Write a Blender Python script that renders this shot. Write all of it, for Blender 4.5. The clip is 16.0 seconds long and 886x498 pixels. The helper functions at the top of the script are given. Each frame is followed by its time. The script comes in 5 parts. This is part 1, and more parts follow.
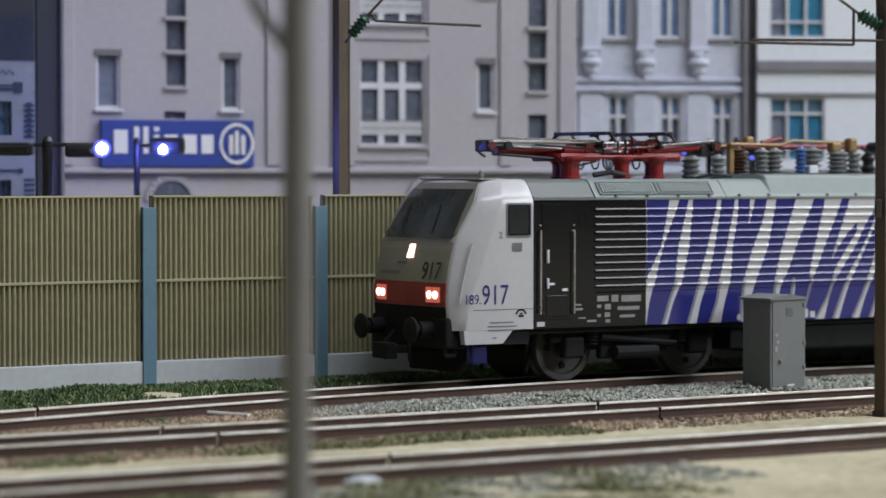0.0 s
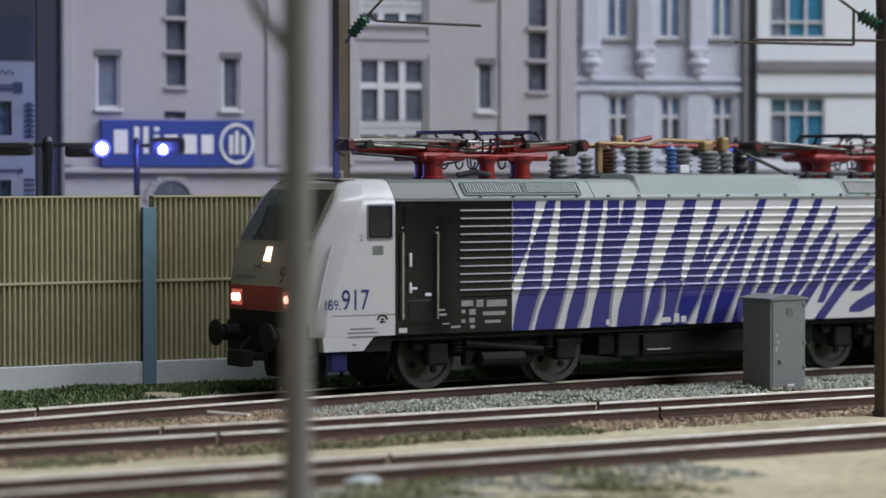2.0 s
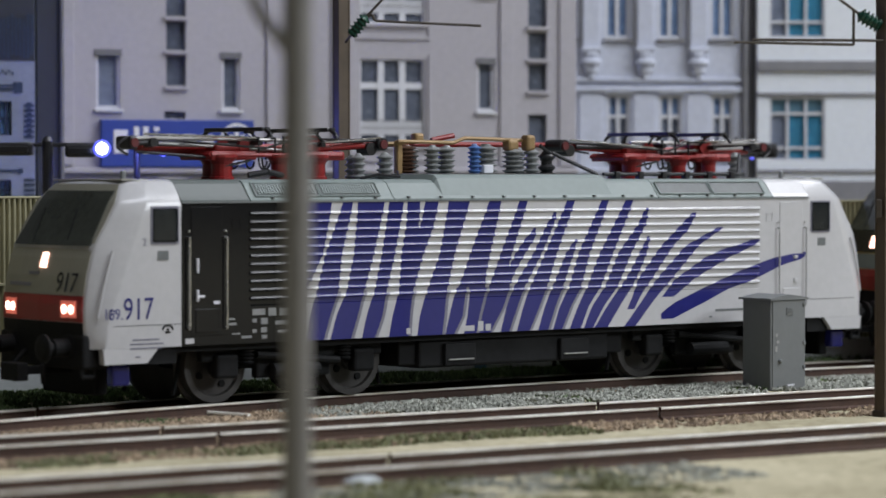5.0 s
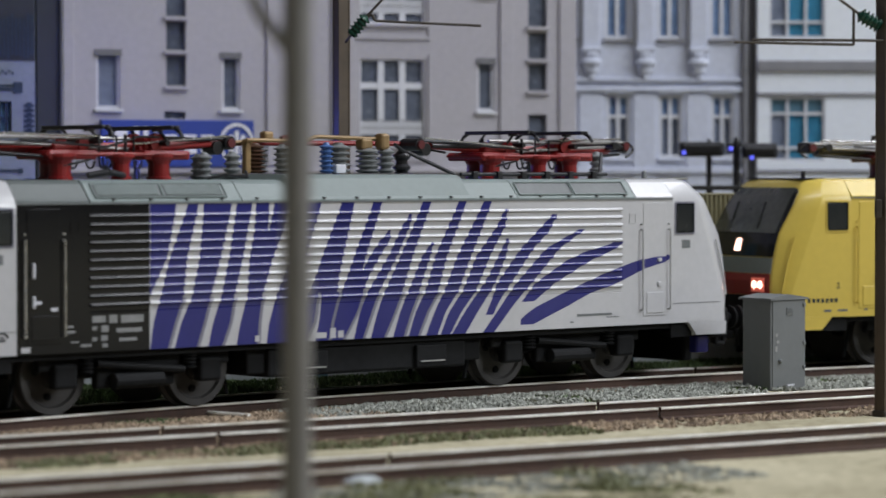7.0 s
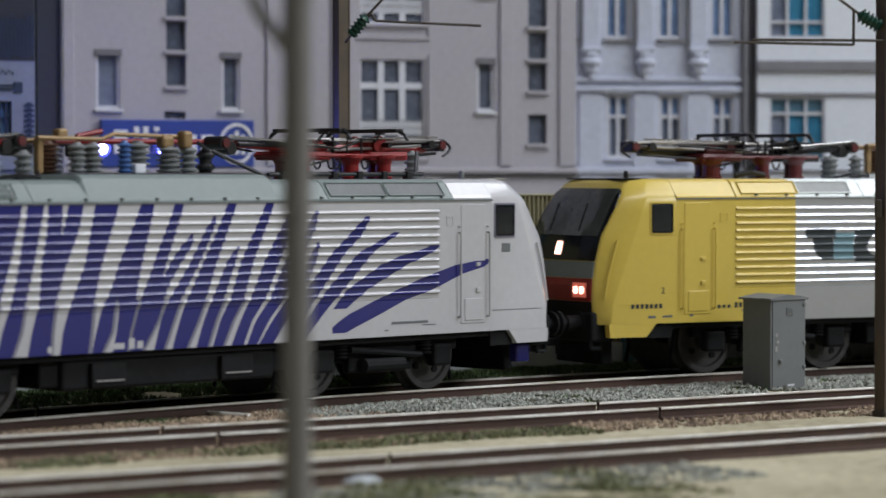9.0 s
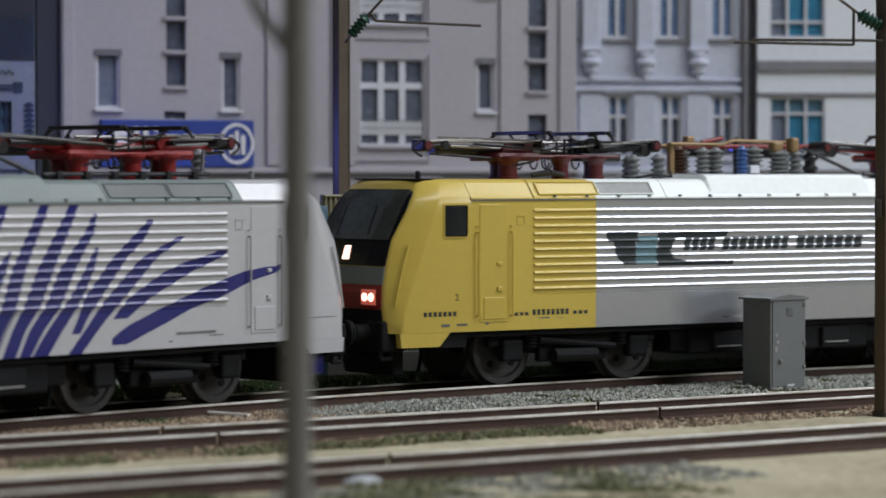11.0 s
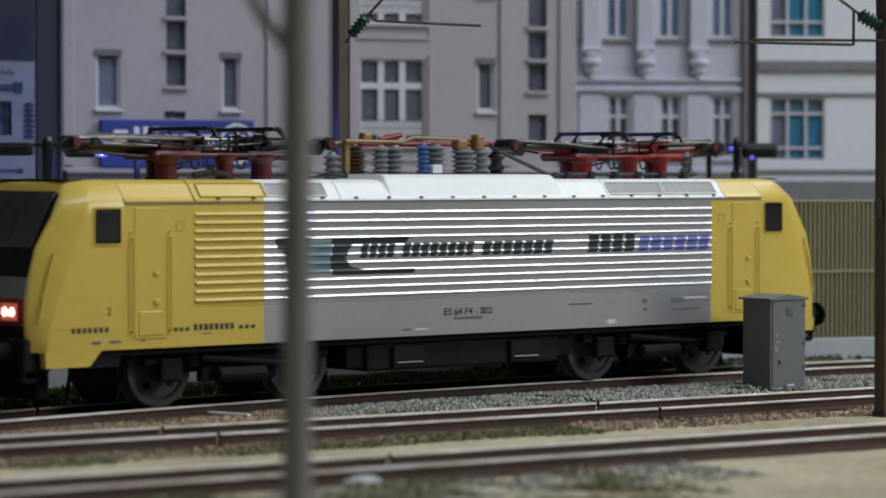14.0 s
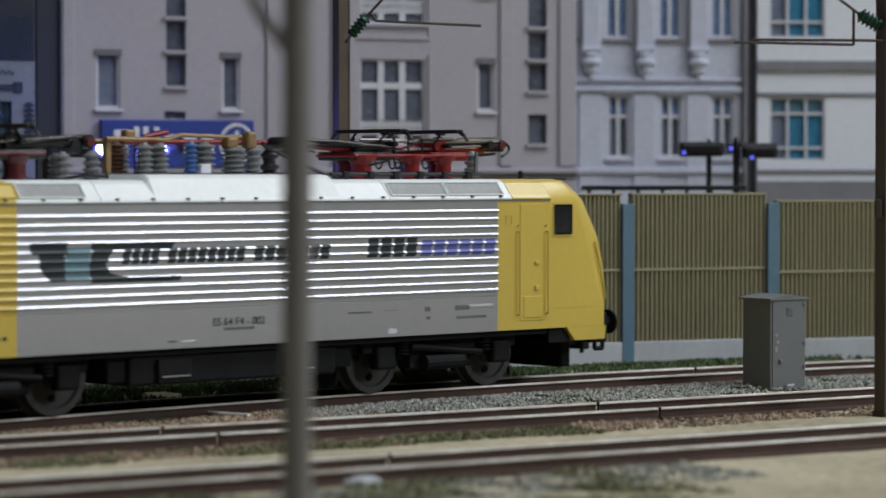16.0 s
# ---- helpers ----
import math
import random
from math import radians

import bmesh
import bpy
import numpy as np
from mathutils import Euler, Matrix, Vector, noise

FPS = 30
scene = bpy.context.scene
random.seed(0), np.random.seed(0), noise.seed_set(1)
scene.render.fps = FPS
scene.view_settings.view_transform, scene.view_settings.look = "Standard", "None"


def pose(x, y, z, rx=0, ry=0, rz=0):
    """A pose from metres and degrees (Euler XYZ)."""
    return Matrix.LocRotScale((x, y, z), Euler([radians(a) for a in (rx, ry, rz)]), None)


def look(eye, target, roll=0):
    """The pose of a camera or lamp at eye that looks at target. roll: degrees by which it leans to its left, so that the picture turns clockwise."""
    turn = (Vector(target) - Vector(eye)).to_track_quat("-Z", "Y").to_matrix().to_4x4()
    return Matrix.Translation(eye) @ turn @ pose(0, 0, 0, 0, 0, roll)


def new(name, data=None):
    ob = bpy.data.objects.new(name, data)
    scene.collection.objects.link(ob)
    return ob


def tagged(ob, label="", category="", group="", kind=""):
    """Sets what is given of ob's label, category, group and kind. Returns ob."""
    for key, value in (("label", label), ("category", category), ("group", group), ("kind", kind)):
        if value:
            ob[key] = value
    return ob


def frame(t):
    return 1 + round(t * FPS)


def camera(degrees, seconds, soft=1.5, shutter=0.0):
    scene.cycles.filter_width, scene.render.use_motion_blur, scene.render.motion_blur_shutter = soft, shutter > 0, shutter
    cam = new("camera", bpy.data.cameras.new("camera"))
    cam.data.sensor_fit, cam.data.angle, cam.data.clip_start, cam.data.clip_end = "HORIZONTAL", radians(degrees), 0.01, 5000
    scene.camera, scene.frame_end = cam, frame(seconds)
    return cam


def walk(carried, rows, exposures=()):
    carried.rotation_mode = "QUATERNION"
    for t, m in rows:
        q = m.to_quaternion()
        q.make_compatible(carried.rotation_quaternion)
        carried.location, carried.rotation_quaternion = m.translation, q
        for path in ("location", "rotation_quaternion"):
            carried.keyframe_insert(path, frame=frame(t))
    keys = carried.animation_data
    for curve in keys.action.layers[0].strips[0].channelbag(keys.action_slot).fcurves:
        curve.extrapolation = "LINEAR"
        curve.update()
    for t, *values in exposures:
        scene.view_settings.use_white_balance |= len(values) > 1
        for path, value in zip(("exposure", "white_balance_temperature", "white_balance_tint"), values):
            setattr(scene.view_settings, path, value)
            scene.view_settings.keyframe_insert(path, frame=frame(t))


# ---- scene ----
# Model railway in H0 scale; lengths in the code are millimetres, S turns them into metres.
S = 0.001
cam = camera(17.38, 16.0, soft=1.5, shutter=0.5)
cam.data.dof.use_dof = True
cam.data.dof.focus_distance = 0.60
cam.data.dof.aperture_fstop = 27
EYE = pose(0, 0, 44.61 * S, 90 - 1.497, 0, 0)
walk(cam, [(0.0, EYE), (16.0, EYE)], exposures=[(0.0, -0.03), (4.0, -0.06), (7.0, -0.16), (9.0, -0.29), (12.5, -0.5), (16.0, -0.58)])


def track_point(s):
    """Centre line of the curved rear track: place and heading at arc length s."""
    k, h0 = -0.001246, 0.69346
    e = min(s, 330.0)
    x, y = e * math.cos(h0 + k * e / 2), 611.5 + e * math.sin(h0 + k * e / 2)
    h = h0 + k * e
    return x + (s - e) * math.cos(h), y + (s - e) * math.sin(h), h


def train_pose(s):
    x, y, h = track_point(s)
    return pose(x * S, y * S, 0, 0, 0, math.degrees(h))


# arc lengths of the two locomotives' centres on the track, every half second
TRAVEL = [(0.0, 101.4, 327.5), (0.5, 92.52, 318.72), (1.0, 82.48, 308.68), (1.5, 72.95, 299.15),
          (2.0, 63.3, 289.5), (2.5, 54.25, 280.45), (3.0, 44.6, 270.8), (3.5, 35.4, 261.6),
          (4.0, 25.66, 251.86), (4.5, 16.6, 242.8), (5.0, 7.5, 233.7), (5.5, -1.7, 224.5),
          (6.0, -11.1, 215.1), (6.5, -21.03, 205.27), (7.0, -32.59, 193.78), (7.5, -45.39, 181.59),
          (8.0, -58.69, 168.4), (8.5, -71.34, 155.29), (9.0, -84.05, 142.18), (9.5, -97.5, 128.2),
          (10.0, -111.2, 113.9), (10.5, -125.4, 99.1), (11.0, -140, 84.0), (11.5, -154.9, 68.66),
          (12.0, -170.7, 52.78), (12.5, -185.3, 38.5), (13.0, -200.5, 23.4), (13.5, -214.8, 8.8),
          (14.0, -230.2, -6.6), (14.5, -245.2, -21.6), (15.0, -260.5, -36.9), (15.5, -275.7, -52.1),
          (16.0, -291.28, -67.68)]

# ---- light ----
world = bpy.data.worlds.new("room_dark")
scene.world = world
world.use_nodes = True
world.node_tree.nodes["Background"].inputs[0].default_value = (0.55, 0.62, 0.8, 1)
world.node_tree.nodes["Background"].inputs[1].default_value = 0.065


def area_lamp(name, eye, target, w, h, power, colour):
    d = bpy.data.lights.new(name, "AREA")
    d.shape, d.size, d.size_y, d.energy, d.color = "RECTANGLE", w, h, power, colour
    ob = new(name, d)
    ob.matrix_world = look(eye, target)
    return ob


area_lamp("ceiling_tube_light", (1.38, 0.17, 0.74), (0.0, 0.62, 0), 0.7, 0.35, 12.5, (0.9, 0.94, 1.0))
area_lamp("ceiling_tube_light", (0.5, 0.1, 1.4), (0.0, 0.65, 0), 1.2, 0.4, 15.6, (0.88, 0.91, 1.0))
area_lamp("ceiling_tube_light", (0.80, 0.97, 0.96), (0.0, 0.65, 0), 1.2, 0.3, 11.0, (0.92, 0.94, 1.0))


# ---- materials ----
def principled(name, colour, rough=0.6, metal=0.0, vary=0.15, scale=60.0, bump=0.0, bump_scale=400.0, spec=0.5, second=None, patch=8.0,
               per_piece=0.0, per_island=False, rough_var=0.08):
    m = bpy.data.materials.new(name)
    m.use_nodes = True
    nt = m.node_tree
    nodes, links = nt.nodes, nt.links
    b = nodes["Principled BSDF"]
    b.inputs["Roughness"].default_value = rough
    b.inputs["Metallic"].default_value = metal
    b.inputs["Specular IOR Level"].default_value = spec
    tc = nodes.new("ShaderNodeTexCoord")
    n1 = nodes.new("ShaderNodeTexNoise")
    n1.inputs["Scale"].default_value = scale * 10
    n1.inputs["Detail"].default_value = 5
    n2 = nodes.new("ShaderNodeTexNoise")
    n2.inputs["Scale"].default_value = patch * 10
    n2.inputs["Detail"].default_value = 3
    links.new(tc.outputs["Object"], n1.inputs["Vector"])
    links.new(tc.outputs["Object"], n2.inputs["Vector"])
    add = nodes.new("ShaderNodeMath")
    add.operation = "ADD"
    links.new(n1.outputs["Fac"], add.inputs[0])
    links.new(n2.outputs["Fac"], add.inputs[1])
    value = add.outputs[0]
    if per_piece:
        inf = nodes.new("ShaderNodeNewGeometry" if per_island else "ShaderNodeObjectInfo")
        mul = nodes.new("ShaderNodeMath")
        mul.operation = "MULTIPLY_ADD"
        links.new(inf.outputs["Random Per Island" if per_island else "Random"], mul.inputs[0])
        mul.inputs[1].default_value = per_piece
        links.new(value, mul.inputs[2])
        value = mul.outputs[0]
    mp = nodes.new("ShaderNodeMapRange")
    mp.inputs[1].default_value, mp.inputs[2].default_value = 0.65, 1.35 + per_piece
    links.new(value, mp.inputs[0])
    mix = nodes.new("ShaderNodeMix")
    mix.data_type = "RGBA"
    lo = [c * (1 - vary) for c in colour]
    hi = [min(1, c * (1 + vary)) for c in (second or colour)]
    mix.inputs[6].default_value = (*lo, 1)
    mix.inputs[7].default_value = (*hi, 1)
    links.new(mp.outputs[0], mix.inputs[0])
    links.new(mix.outputs[2], b.inputs["Base Color"])
    rr = nodes.new("ShaderNodeMapRange")
    rr.inputs[3].default_value, rr.inputs[4].default_value = max(0.02, rough - rough_var), min(1, rough + rough_var)
    links.new(n1.outputs["Fac"], rr.inputs[0])
    links.new(rr.outputs[0], b.inputs["Roughness"])
    if bump:
        n3 = nodes.new("ShaderNodeTexNoise")
        n3.inputs["Scale"].default_value = bump_scale * 10
        n3.inputs["Detail"].default_value = 4
        links.new(tc.outputs["Object"], n3.inputs["Vector"])
        bp = nodes.new("ShaderNodeBump")
        bp.inputs["Strength"].default_value = bump
        bp.inputs["Distance"].default_value = 0.0003
        links.new(n3.outputs["Fac"], bp.inputs["Height"])
        links.new(bp.outputs[0], b.inputs["Normal"])
    return m


def glowing(name, colour, strength, base=(0.8, 0.8, 0.8)):
    m = bpy.data.materials.new(name)
    m.use_nodes = True
    b = m.node_tree.nodes["Principled BSDF"]
    b.inputs["Base Color"].default_value = (*base, 1)
    b.inputs["Emission Color"].default_value = (*colour, 1)
    b.inputs["Emission Strength"].default_value = strength
    return m


WHITE = principled("white_lacquer", (0.47, 0.47, 0.48), 0.22, rough_var=0.005, vary=0.05, patch=3)
BLUE = principled("blue_lacquer", (0.022, 0.024, 0.15), 0.13, rough_var=0.01, vary=0.08, spec=0.4)
STRIPE_GREY = principled("grey_lacquer", (0.16, 0.16, 0.2), 0.45, vary=0.08)
BLACK = principled("black_lacquer", (0.006, 0.0065, 0.008), 0.12, rough_var=0.01, vary=0.15, spec=0.3)
YELLOW = principled("yellow_lacquer", (0.60, 0.45, 0.085), 0.30, rough_var=0.015, vary=0.05, patch=3)
SILVER = principled("silver_lacquer", (0.53, 0.55, 0.59), 0.28, rough_var=0.0, metal=0.75, vary=0.04, patch=3)
ROOF_GREY = principled("grey_green_roof_paint", (0.17, 0.208, 0.2), 0.5, vary=0.08, patch=4)
ROOF_WHITE = principled("pale_grey_roof_paint", (0.78, 0.83, 0.81), 0.4, vary=0.05, patch=4)
ROOF_DARK = principled("dark_grey_roof_paint", (0.085, 0.1, 0.096), 0.5, vary=0.1, patch=4)
RED = principled("red_lacquer", (0.22, 0.009, 0.009), 0.4, vary=0.12)
FRONT_RED = principled("dark_red_band", (0.24, 0.014, 0.014), 0.4, vary=0.12)
FRONT_GREY = principled("warm_grey_nose_paint", (0.25, 0.245, 0.2), 0.45, vary=0.06)
UNDER = principled("dark_grey_running_gear", (0.011, 0.0115, 0.012), 0.7, spec=0.15, vary=0.4, bump=0.1)
WHEEL = principled("blackened_wheel_metal", (0.07, 0.067, 0.064), 0.5, metal=0.4, vary=0.2)
GRILLE = principled("grey_grille", (0.12, 0.13, 0.13), 0.6, vary=0.2)
GLASS = principled("dark_tinted_glazing", (0.015, 0.018, 0.02), 0.12, vary=0.2)
# glazing lifted to grey: reflections and cab interior painted into the base colour
WINDSCREEN = principled("reflection_grey_windscreen", (0.045, 0.05, 0.043), 0.1, vary=0.3, patch=12)
ARM_METAL = principled("dull_arm_metal", (0.32, 0.31, 0.3), 0.38, metal=0.8, vary=0.15)
RED_DARK = principled("dark_crimson_lacquer", (0.085, 0.008, 0.01), 0.4, vary=0.2)
CHROME = principled("bright_metal", (0.75, 0.75, 0.76), 0.25, metal=1.0, vary=0.05)
STEEL_DARK = principled("blackened_metal", (0.03, 0.03, 0.032), 0.35, metal=0.5, vary=0.2)
INSUL = principled("grey_ceramic", (0.18, 0.19, 0.19), 0.35, vary=0.1)
INSUL_BROWN = principled("brown_ceramic", (0.10, 0.05, 0.03), 0.35, vary=0.2)
INSUL_BLUE = principled("blue_ceramic", (0.06, 0.13, 0.32), 0.35, vary=0.1)
GOLD = principled("ochre_busbar", (0.26, 0.17, 0.075), 0.45, metal=0.2, vary=0.2)
LAMP_RED = glowing("lit_headlight", (1.0, 0.55, 0.42), 5.0)
LAMP_HOUSING = glowing("lit_reddish_lamp_housing", (1.0, 0.2, 0.14), 0.35, (0.5, 0.16, 0.12))
LAMP_GLASS = principled("reddish_lamp_glass", (0.5, 0.16, 0.12), 0.2, vary=0.15)
RAIL_SIDE = principled("rusty_rail_web", (0.06, 0.03, 0.019), 0.65, vary=0.3)
# cream patches without metal put the rail heads' reflected sheen into the colour
RAIL_TOP = principled("pale_sheen_rail_head", (0.62, 0.55, 0.43), 0.22, metal=0.0, vary=0.22, scale=14, patch=4, second=(0.86, 0.84, 0.77))
SLEEPER = principled("brown_sleeper", (0.07, 0.05, 0.04), 0.75, vary=0.3, per_piece=0.4)
BALLAST = principled("grey_ballast", (0.12, 0.125, 0.1), 0.85, vary=0.45, second=(0.3, 0.31, 0.27), per_piece=1.0, per_island=True)
BALLAST_BROWN = principled("brown_ballast", (0.10, 0.062, 0.04), 0.85, vary=0.45, second=(0.33, 0.25, 0.165), per_piece=1.0, per_island=True)
GROUND = principled("sandy_scatter_ground", (0.33, 0.285, 0.165), 0.9, vary=0.28, second=(0.46, 0.42, 0.29), scale=40, patch=2.5, bump=0.6, bump_scale=150)
GRASS = principled("green_flock", (0.035, 0.065, 0.025), 0.9, vary=0.5, second=(0.115, 0.17, 0.07), per_piece=1.0, per_island=True)
GRASS_FRESH = principled("fresh_green_flock", (0.07, 0.11, 0.03), 0.9, vary=0.4, second=(0.2, 0.26, 0.1), per_piece=1.0, per_island=True)
GRASS_DRY = principled("dry_grey_green_flock", (0.11, 0.12, 0.06), 0.9, vary=0.4, second=(0.26, 0.27, 0.15), per_piece=1.0, per_island=True)
FENCE = principled("tan_corrugated_panel", (0.30, 0.28, 0.17), 0.6, vary=0.12, patch=3)
FENCE_POST = principled("blue_grey_post", (0.10, 0.19, 0.25), 0.5, vary=0.1)
PLINTH = principled("pale_concrete_plinth", (0.42, 0.45, 0.46), 0.75, vary=0.1, bump=0.2)
CABINET = principled("grey_cabinet_plastic", (0.15, 0.16, 0.16), 0.55, vary=0.08, bump=0.1)
MAST_BROWN = principled("dark_brown_mast", (0.035, 0.026, 0.018), 0.55, vary=0.2)
MAST_TAN = principled("brown_mast_paint", (0.085, 0.062, 0.04), 0.55, vary=0.2)
MAST_GREY = principled("grey_metal_post", (0.2, 0.195, 0.19), 0.45, metal=0.4, vary=0.1)
GREEN_INS = principled("green_insulator", (0.015, 0.06, 0.04), 0.25, vary=0.2)
WIRE = principled("dull_brown_wire", (0.08, 0.07, 0.06), 0.45, metal=0.5, vary=0.1)
STUCCO = principled("grey_stucco", (0.4, 0.385, 0.415), 0.85, vary=0.08, patch=1.5, bump=0.15)
STUCCO_PALE = principled("pale_blue_grey_stucco", (0.56, 0.59, 0.69), 0.85, vary=0.1, patch=2, bump=0.15)
STUCCO_WHITE = principled("white_render", (0.8, 0.84, 0.9), 0.8, vary=0.05, patch=1.5)
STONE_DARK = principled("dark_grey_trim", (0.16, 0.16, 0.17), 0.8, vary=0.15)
FRAME_WHITE = principled("white_window_frame", (0.6, 0.61, 0.65), 0.6, vary=0.05)
PANE = principled("dark_blue_grey_pane", (0.1, 0.115, 0.15), 0.25, vary=0.3, patch=6)
PANE_BLUE = principled("bright_blue_pane", (0.05, 0.22, 0.36), 0.25, vary=0.25, patch=6)
PANE_SKY = principled("sky_blue_pane", (0.16, 0.24, 0.4), 0.25, vary=0.35, patch=6)
SIGN_BLUE = principled("blue_sign", (0.03, 0.06, 0.3), 0.5, vary=0.08)
LED = glowing("blue_white_led", (0.35, 0.42, 1.0), 60.0)
ROOM = principled("room_wall_paint", (0.35, 0.35, 0.36), 0.9, vary=0.05)


# ---- mesh helpers ----
def finish(name, bm, material, parent=None, label="", smooth=False):
    me = bpy.data.meshes.new(name)
    bmesh.ops.transform(bm, matrix=Matrix.Scale(S, 4), verts=bm.verts)
    bm.to_mesh(me)
    bm.free()
    for mat in (material if isinstance(material, (list, tuple)) else [material]):
        me.materials.append(mat)
    if smooth:
        for f in me.polygons:
            f.use_smooth = True
        me.set_sharp_from_angle(angle=radians(32))
    ob = new(name, me)
    if parent:
        ob.parent = parent
    if label:
        ob["label"] = label
    return ob


def part(name, bm, material, parent, label="", smooth=False):
    return finish(name, bm, material, parent, label, smooth)


def thing(name, label, category, group="", at=None, kind=""):
    ob = tagged(new(name), label, category, group, kind)
    if at is not None:
        ob.matrix_world = at
    return ob


def mm(x, y, z, rx=0, ry=0, rz=0):
    return pose(x * S, y * S, z * S, rx, ry, rz)


def add_box(bm, x0, x1, y0, y1, z0, z1, bevel=0.0, m=None, mat=0):
    r = bmesh.ops.create_cube(bm, size=1)
    vs = r["verts"]
    bmesh.ops.transform(bm, verts=vs, matrix=Matrix.Translation(((x0 + x1) / 2, (y0 + y1) / 2, (z0 + z1) / 2)) @
                        Matrix.Diagonal((x1 - x0, y1 - y0, z1 - z0, 1)))
    fs = {f for v in vs for f in v.link_faces}
    for f in fs:
        f.material_index = mat
    if bevel:
        es = list({e for v in vs for e in v.link_edges})
        rb = bmesh.ops.bevel(bm, geom=es, offset=bevel, segments=2, affect="EDGES", profile=0.5)
        vs = list({v for f in rb["faces"] for v in f.verts} | {v for v in vs if v.is_valid})
        for v in vs:
            for f in v.link_faces:
                f.material_index = mat
    if m is not None:
        bmesh.ops.transform(bm, verts=list({v for v in vs if v.is_valid}), matrix=m)
    return vs


def box(x0, x1, y0, y1, z0, z1, bevel=0.0):
    bm = bmesh.new()
    add_box(bm, x0, x1, y0, y1, z0, z1, bevel)
    return bm


def add_rod(bm, a, b, r, seg=8, r2=None):
    a, b = Vector(a), Vector(b)
    d = b - a
    res = bmesh.ops.create_cone(bm, cap_ends=True, segments=seg, radius1=r, radius2=r if r2 is None else r2, depth=d.length)
    bmesh.ops.transform(bm, verts=res["verts"], matrix=Matrix.Translation((a + b) / 2) @ d.to_track_quat("Z", "Y").to_matrix().to_4x4())
    return res["verts"]


def rods(pairs, r, seg=8):
    bm = bmesh.new()
    for a, b in pairs:
        add_rod(bm, a, b, r, seg)
    return bm


def lathe(profile, seg=16, m=None):
    """Turned body round z from (radius, height) pairs."""
    bm = bmesh.new()
    rings = []
    for r, z in profile:
        rings.append([bm.verts.new((r * math.cos(2 * math.pi * i / seg), r * math.sin(2 * math.pi * i / seg), z)) for i in range(seg)])
    for a, b in zip(rings, rings[1:]):
        for i in range(seg):
            bm.faces.new((a[i], a[(i + 1) % seg], b[(i + 1) % seg], b[i]))
    bm.faces.new(list(reversed(rings[0])))
    bm.faces.new(rings[-1])
    if m is not None:
        bmesh.ops.transform(bm, verts=bm.verts, matrix=m)
    return bm


def loft(rings, closed=True, cap=True):
    bm = bmesh.new()
    rows = [[bm.verts.new(p) for p in ring] for ring in rings]
    n = len(rows[0])
    for a, b in zip(rows, rows[1:]):
        for i in range(n if closed else n - 1):
            bm.faces.new((a[i], a[(i + 1) % n], b[(i + 1) % n], b[i]))
    if cap:
        bm.faces.new(list(reversed(rows[0])))
        bm.faces.new(rows[-1])
    bmesh.ops.recalc_face_normals(bm, faces=bm.faces)
    return bm


# ---- the room and the layout board ----
room = [("wall_north", (-3000, 3000, 2600, 2700, -1000, 1700)), ("wall_south", (-3000, 3000, -2600, -2500, -1000, 1700)),
        ("wall_west", (-3000, -2900, -2500, 2600, -1000, 1700)), ("wall_east", (2900, 3000, -2500, 2600, -1000, 1700)),
        ("floor", (-3000, 3000, -2600, 2700, -1100, -1000)), ("ceiling", (-3000, 3000, -2600, 2700, 1700, 1800))]
for name, b in room:
    tagged(finish(name, box(*b), ROOM), "plain matt painted surface of the layout room", name.split("_")[0], kind="structure")


def off_track(x, y):
    """Signed distance beyond the rear track's centre line (positive on the far side)."""
    r, h0 = 1 / 0.001246, 0.69346
    cx, cy = math.sin(h0) * r, 611.5 - math.cos(h0) * r
    return math.hypot(x - cx, y - cy) - r


def ground_z(x, y):
    d = off_track(x, y)
    z = -2.55
    if d > 10:
        z += 1.95 * min(1, (d - 10) / 14)
    return z + 0.35 * noise.noise((x * 0.05, y * 0.05, 3.1)) + 0.12 * noise.noise((x * 0.25, y * 0.25, 1.1))


def build_ground():
    bm = bmesh.new()
    xs = [-1500, -900, -500] + [-300 + 5 * i for i in range(121)] + [500, 900, 1500]
    ys = [-300, 0, 150] + [250 + 5 * i for i in range(121)] + [1000, 1400, 2000]
    grid = [[bm.verts.new((x, y, ground_z(x, y))) for x in xs] for y in ys]
    for j in range(len(ys) - 1):
        for i in range(len(xs) - 1):
            bm.faces.new((grid[j][i], grid[j][i + 1], grid[j + 1][i + 1], grid[j + 1][i]))
    ob = finish("ground", bm, GROUND, smooth=True)
    tagged(ob, "sandy tan scatter ground of the model layout", "ground", kind="structure")
    bm = box(-1500, 1500, -300, 2000, -60, -9)
    tagged(finish("baseboard", bm, ROOM), "wooden board that carries the layout", "board", kind="structure")


build_ground()


def straight_point(heading, y0):
    def at(s):
        return s * math.cos(heading), y0 + s * math.sin(heading), heading
    return at


middle_point = straight_point(0.59763, 533.30)
front_point = straight_point(0.58544, 455.74)

RAIL_PROFILE = [(-1.1, -2.5), (1.1, -2.5), (1.1, -2.1), (0.3, -1.8), (0.3, -0.75), (0.55, -0.55), (0.55, -0.36), (0.55, -0.06), (0.45, 0.0),
                (-0.45, 0.0), (-0.55, -0.06), (-0.55, -0.36), (-0.55, -0.55), (-0.3, -0.75), (-0.3, -1.8), (-1.1, -2.1)]


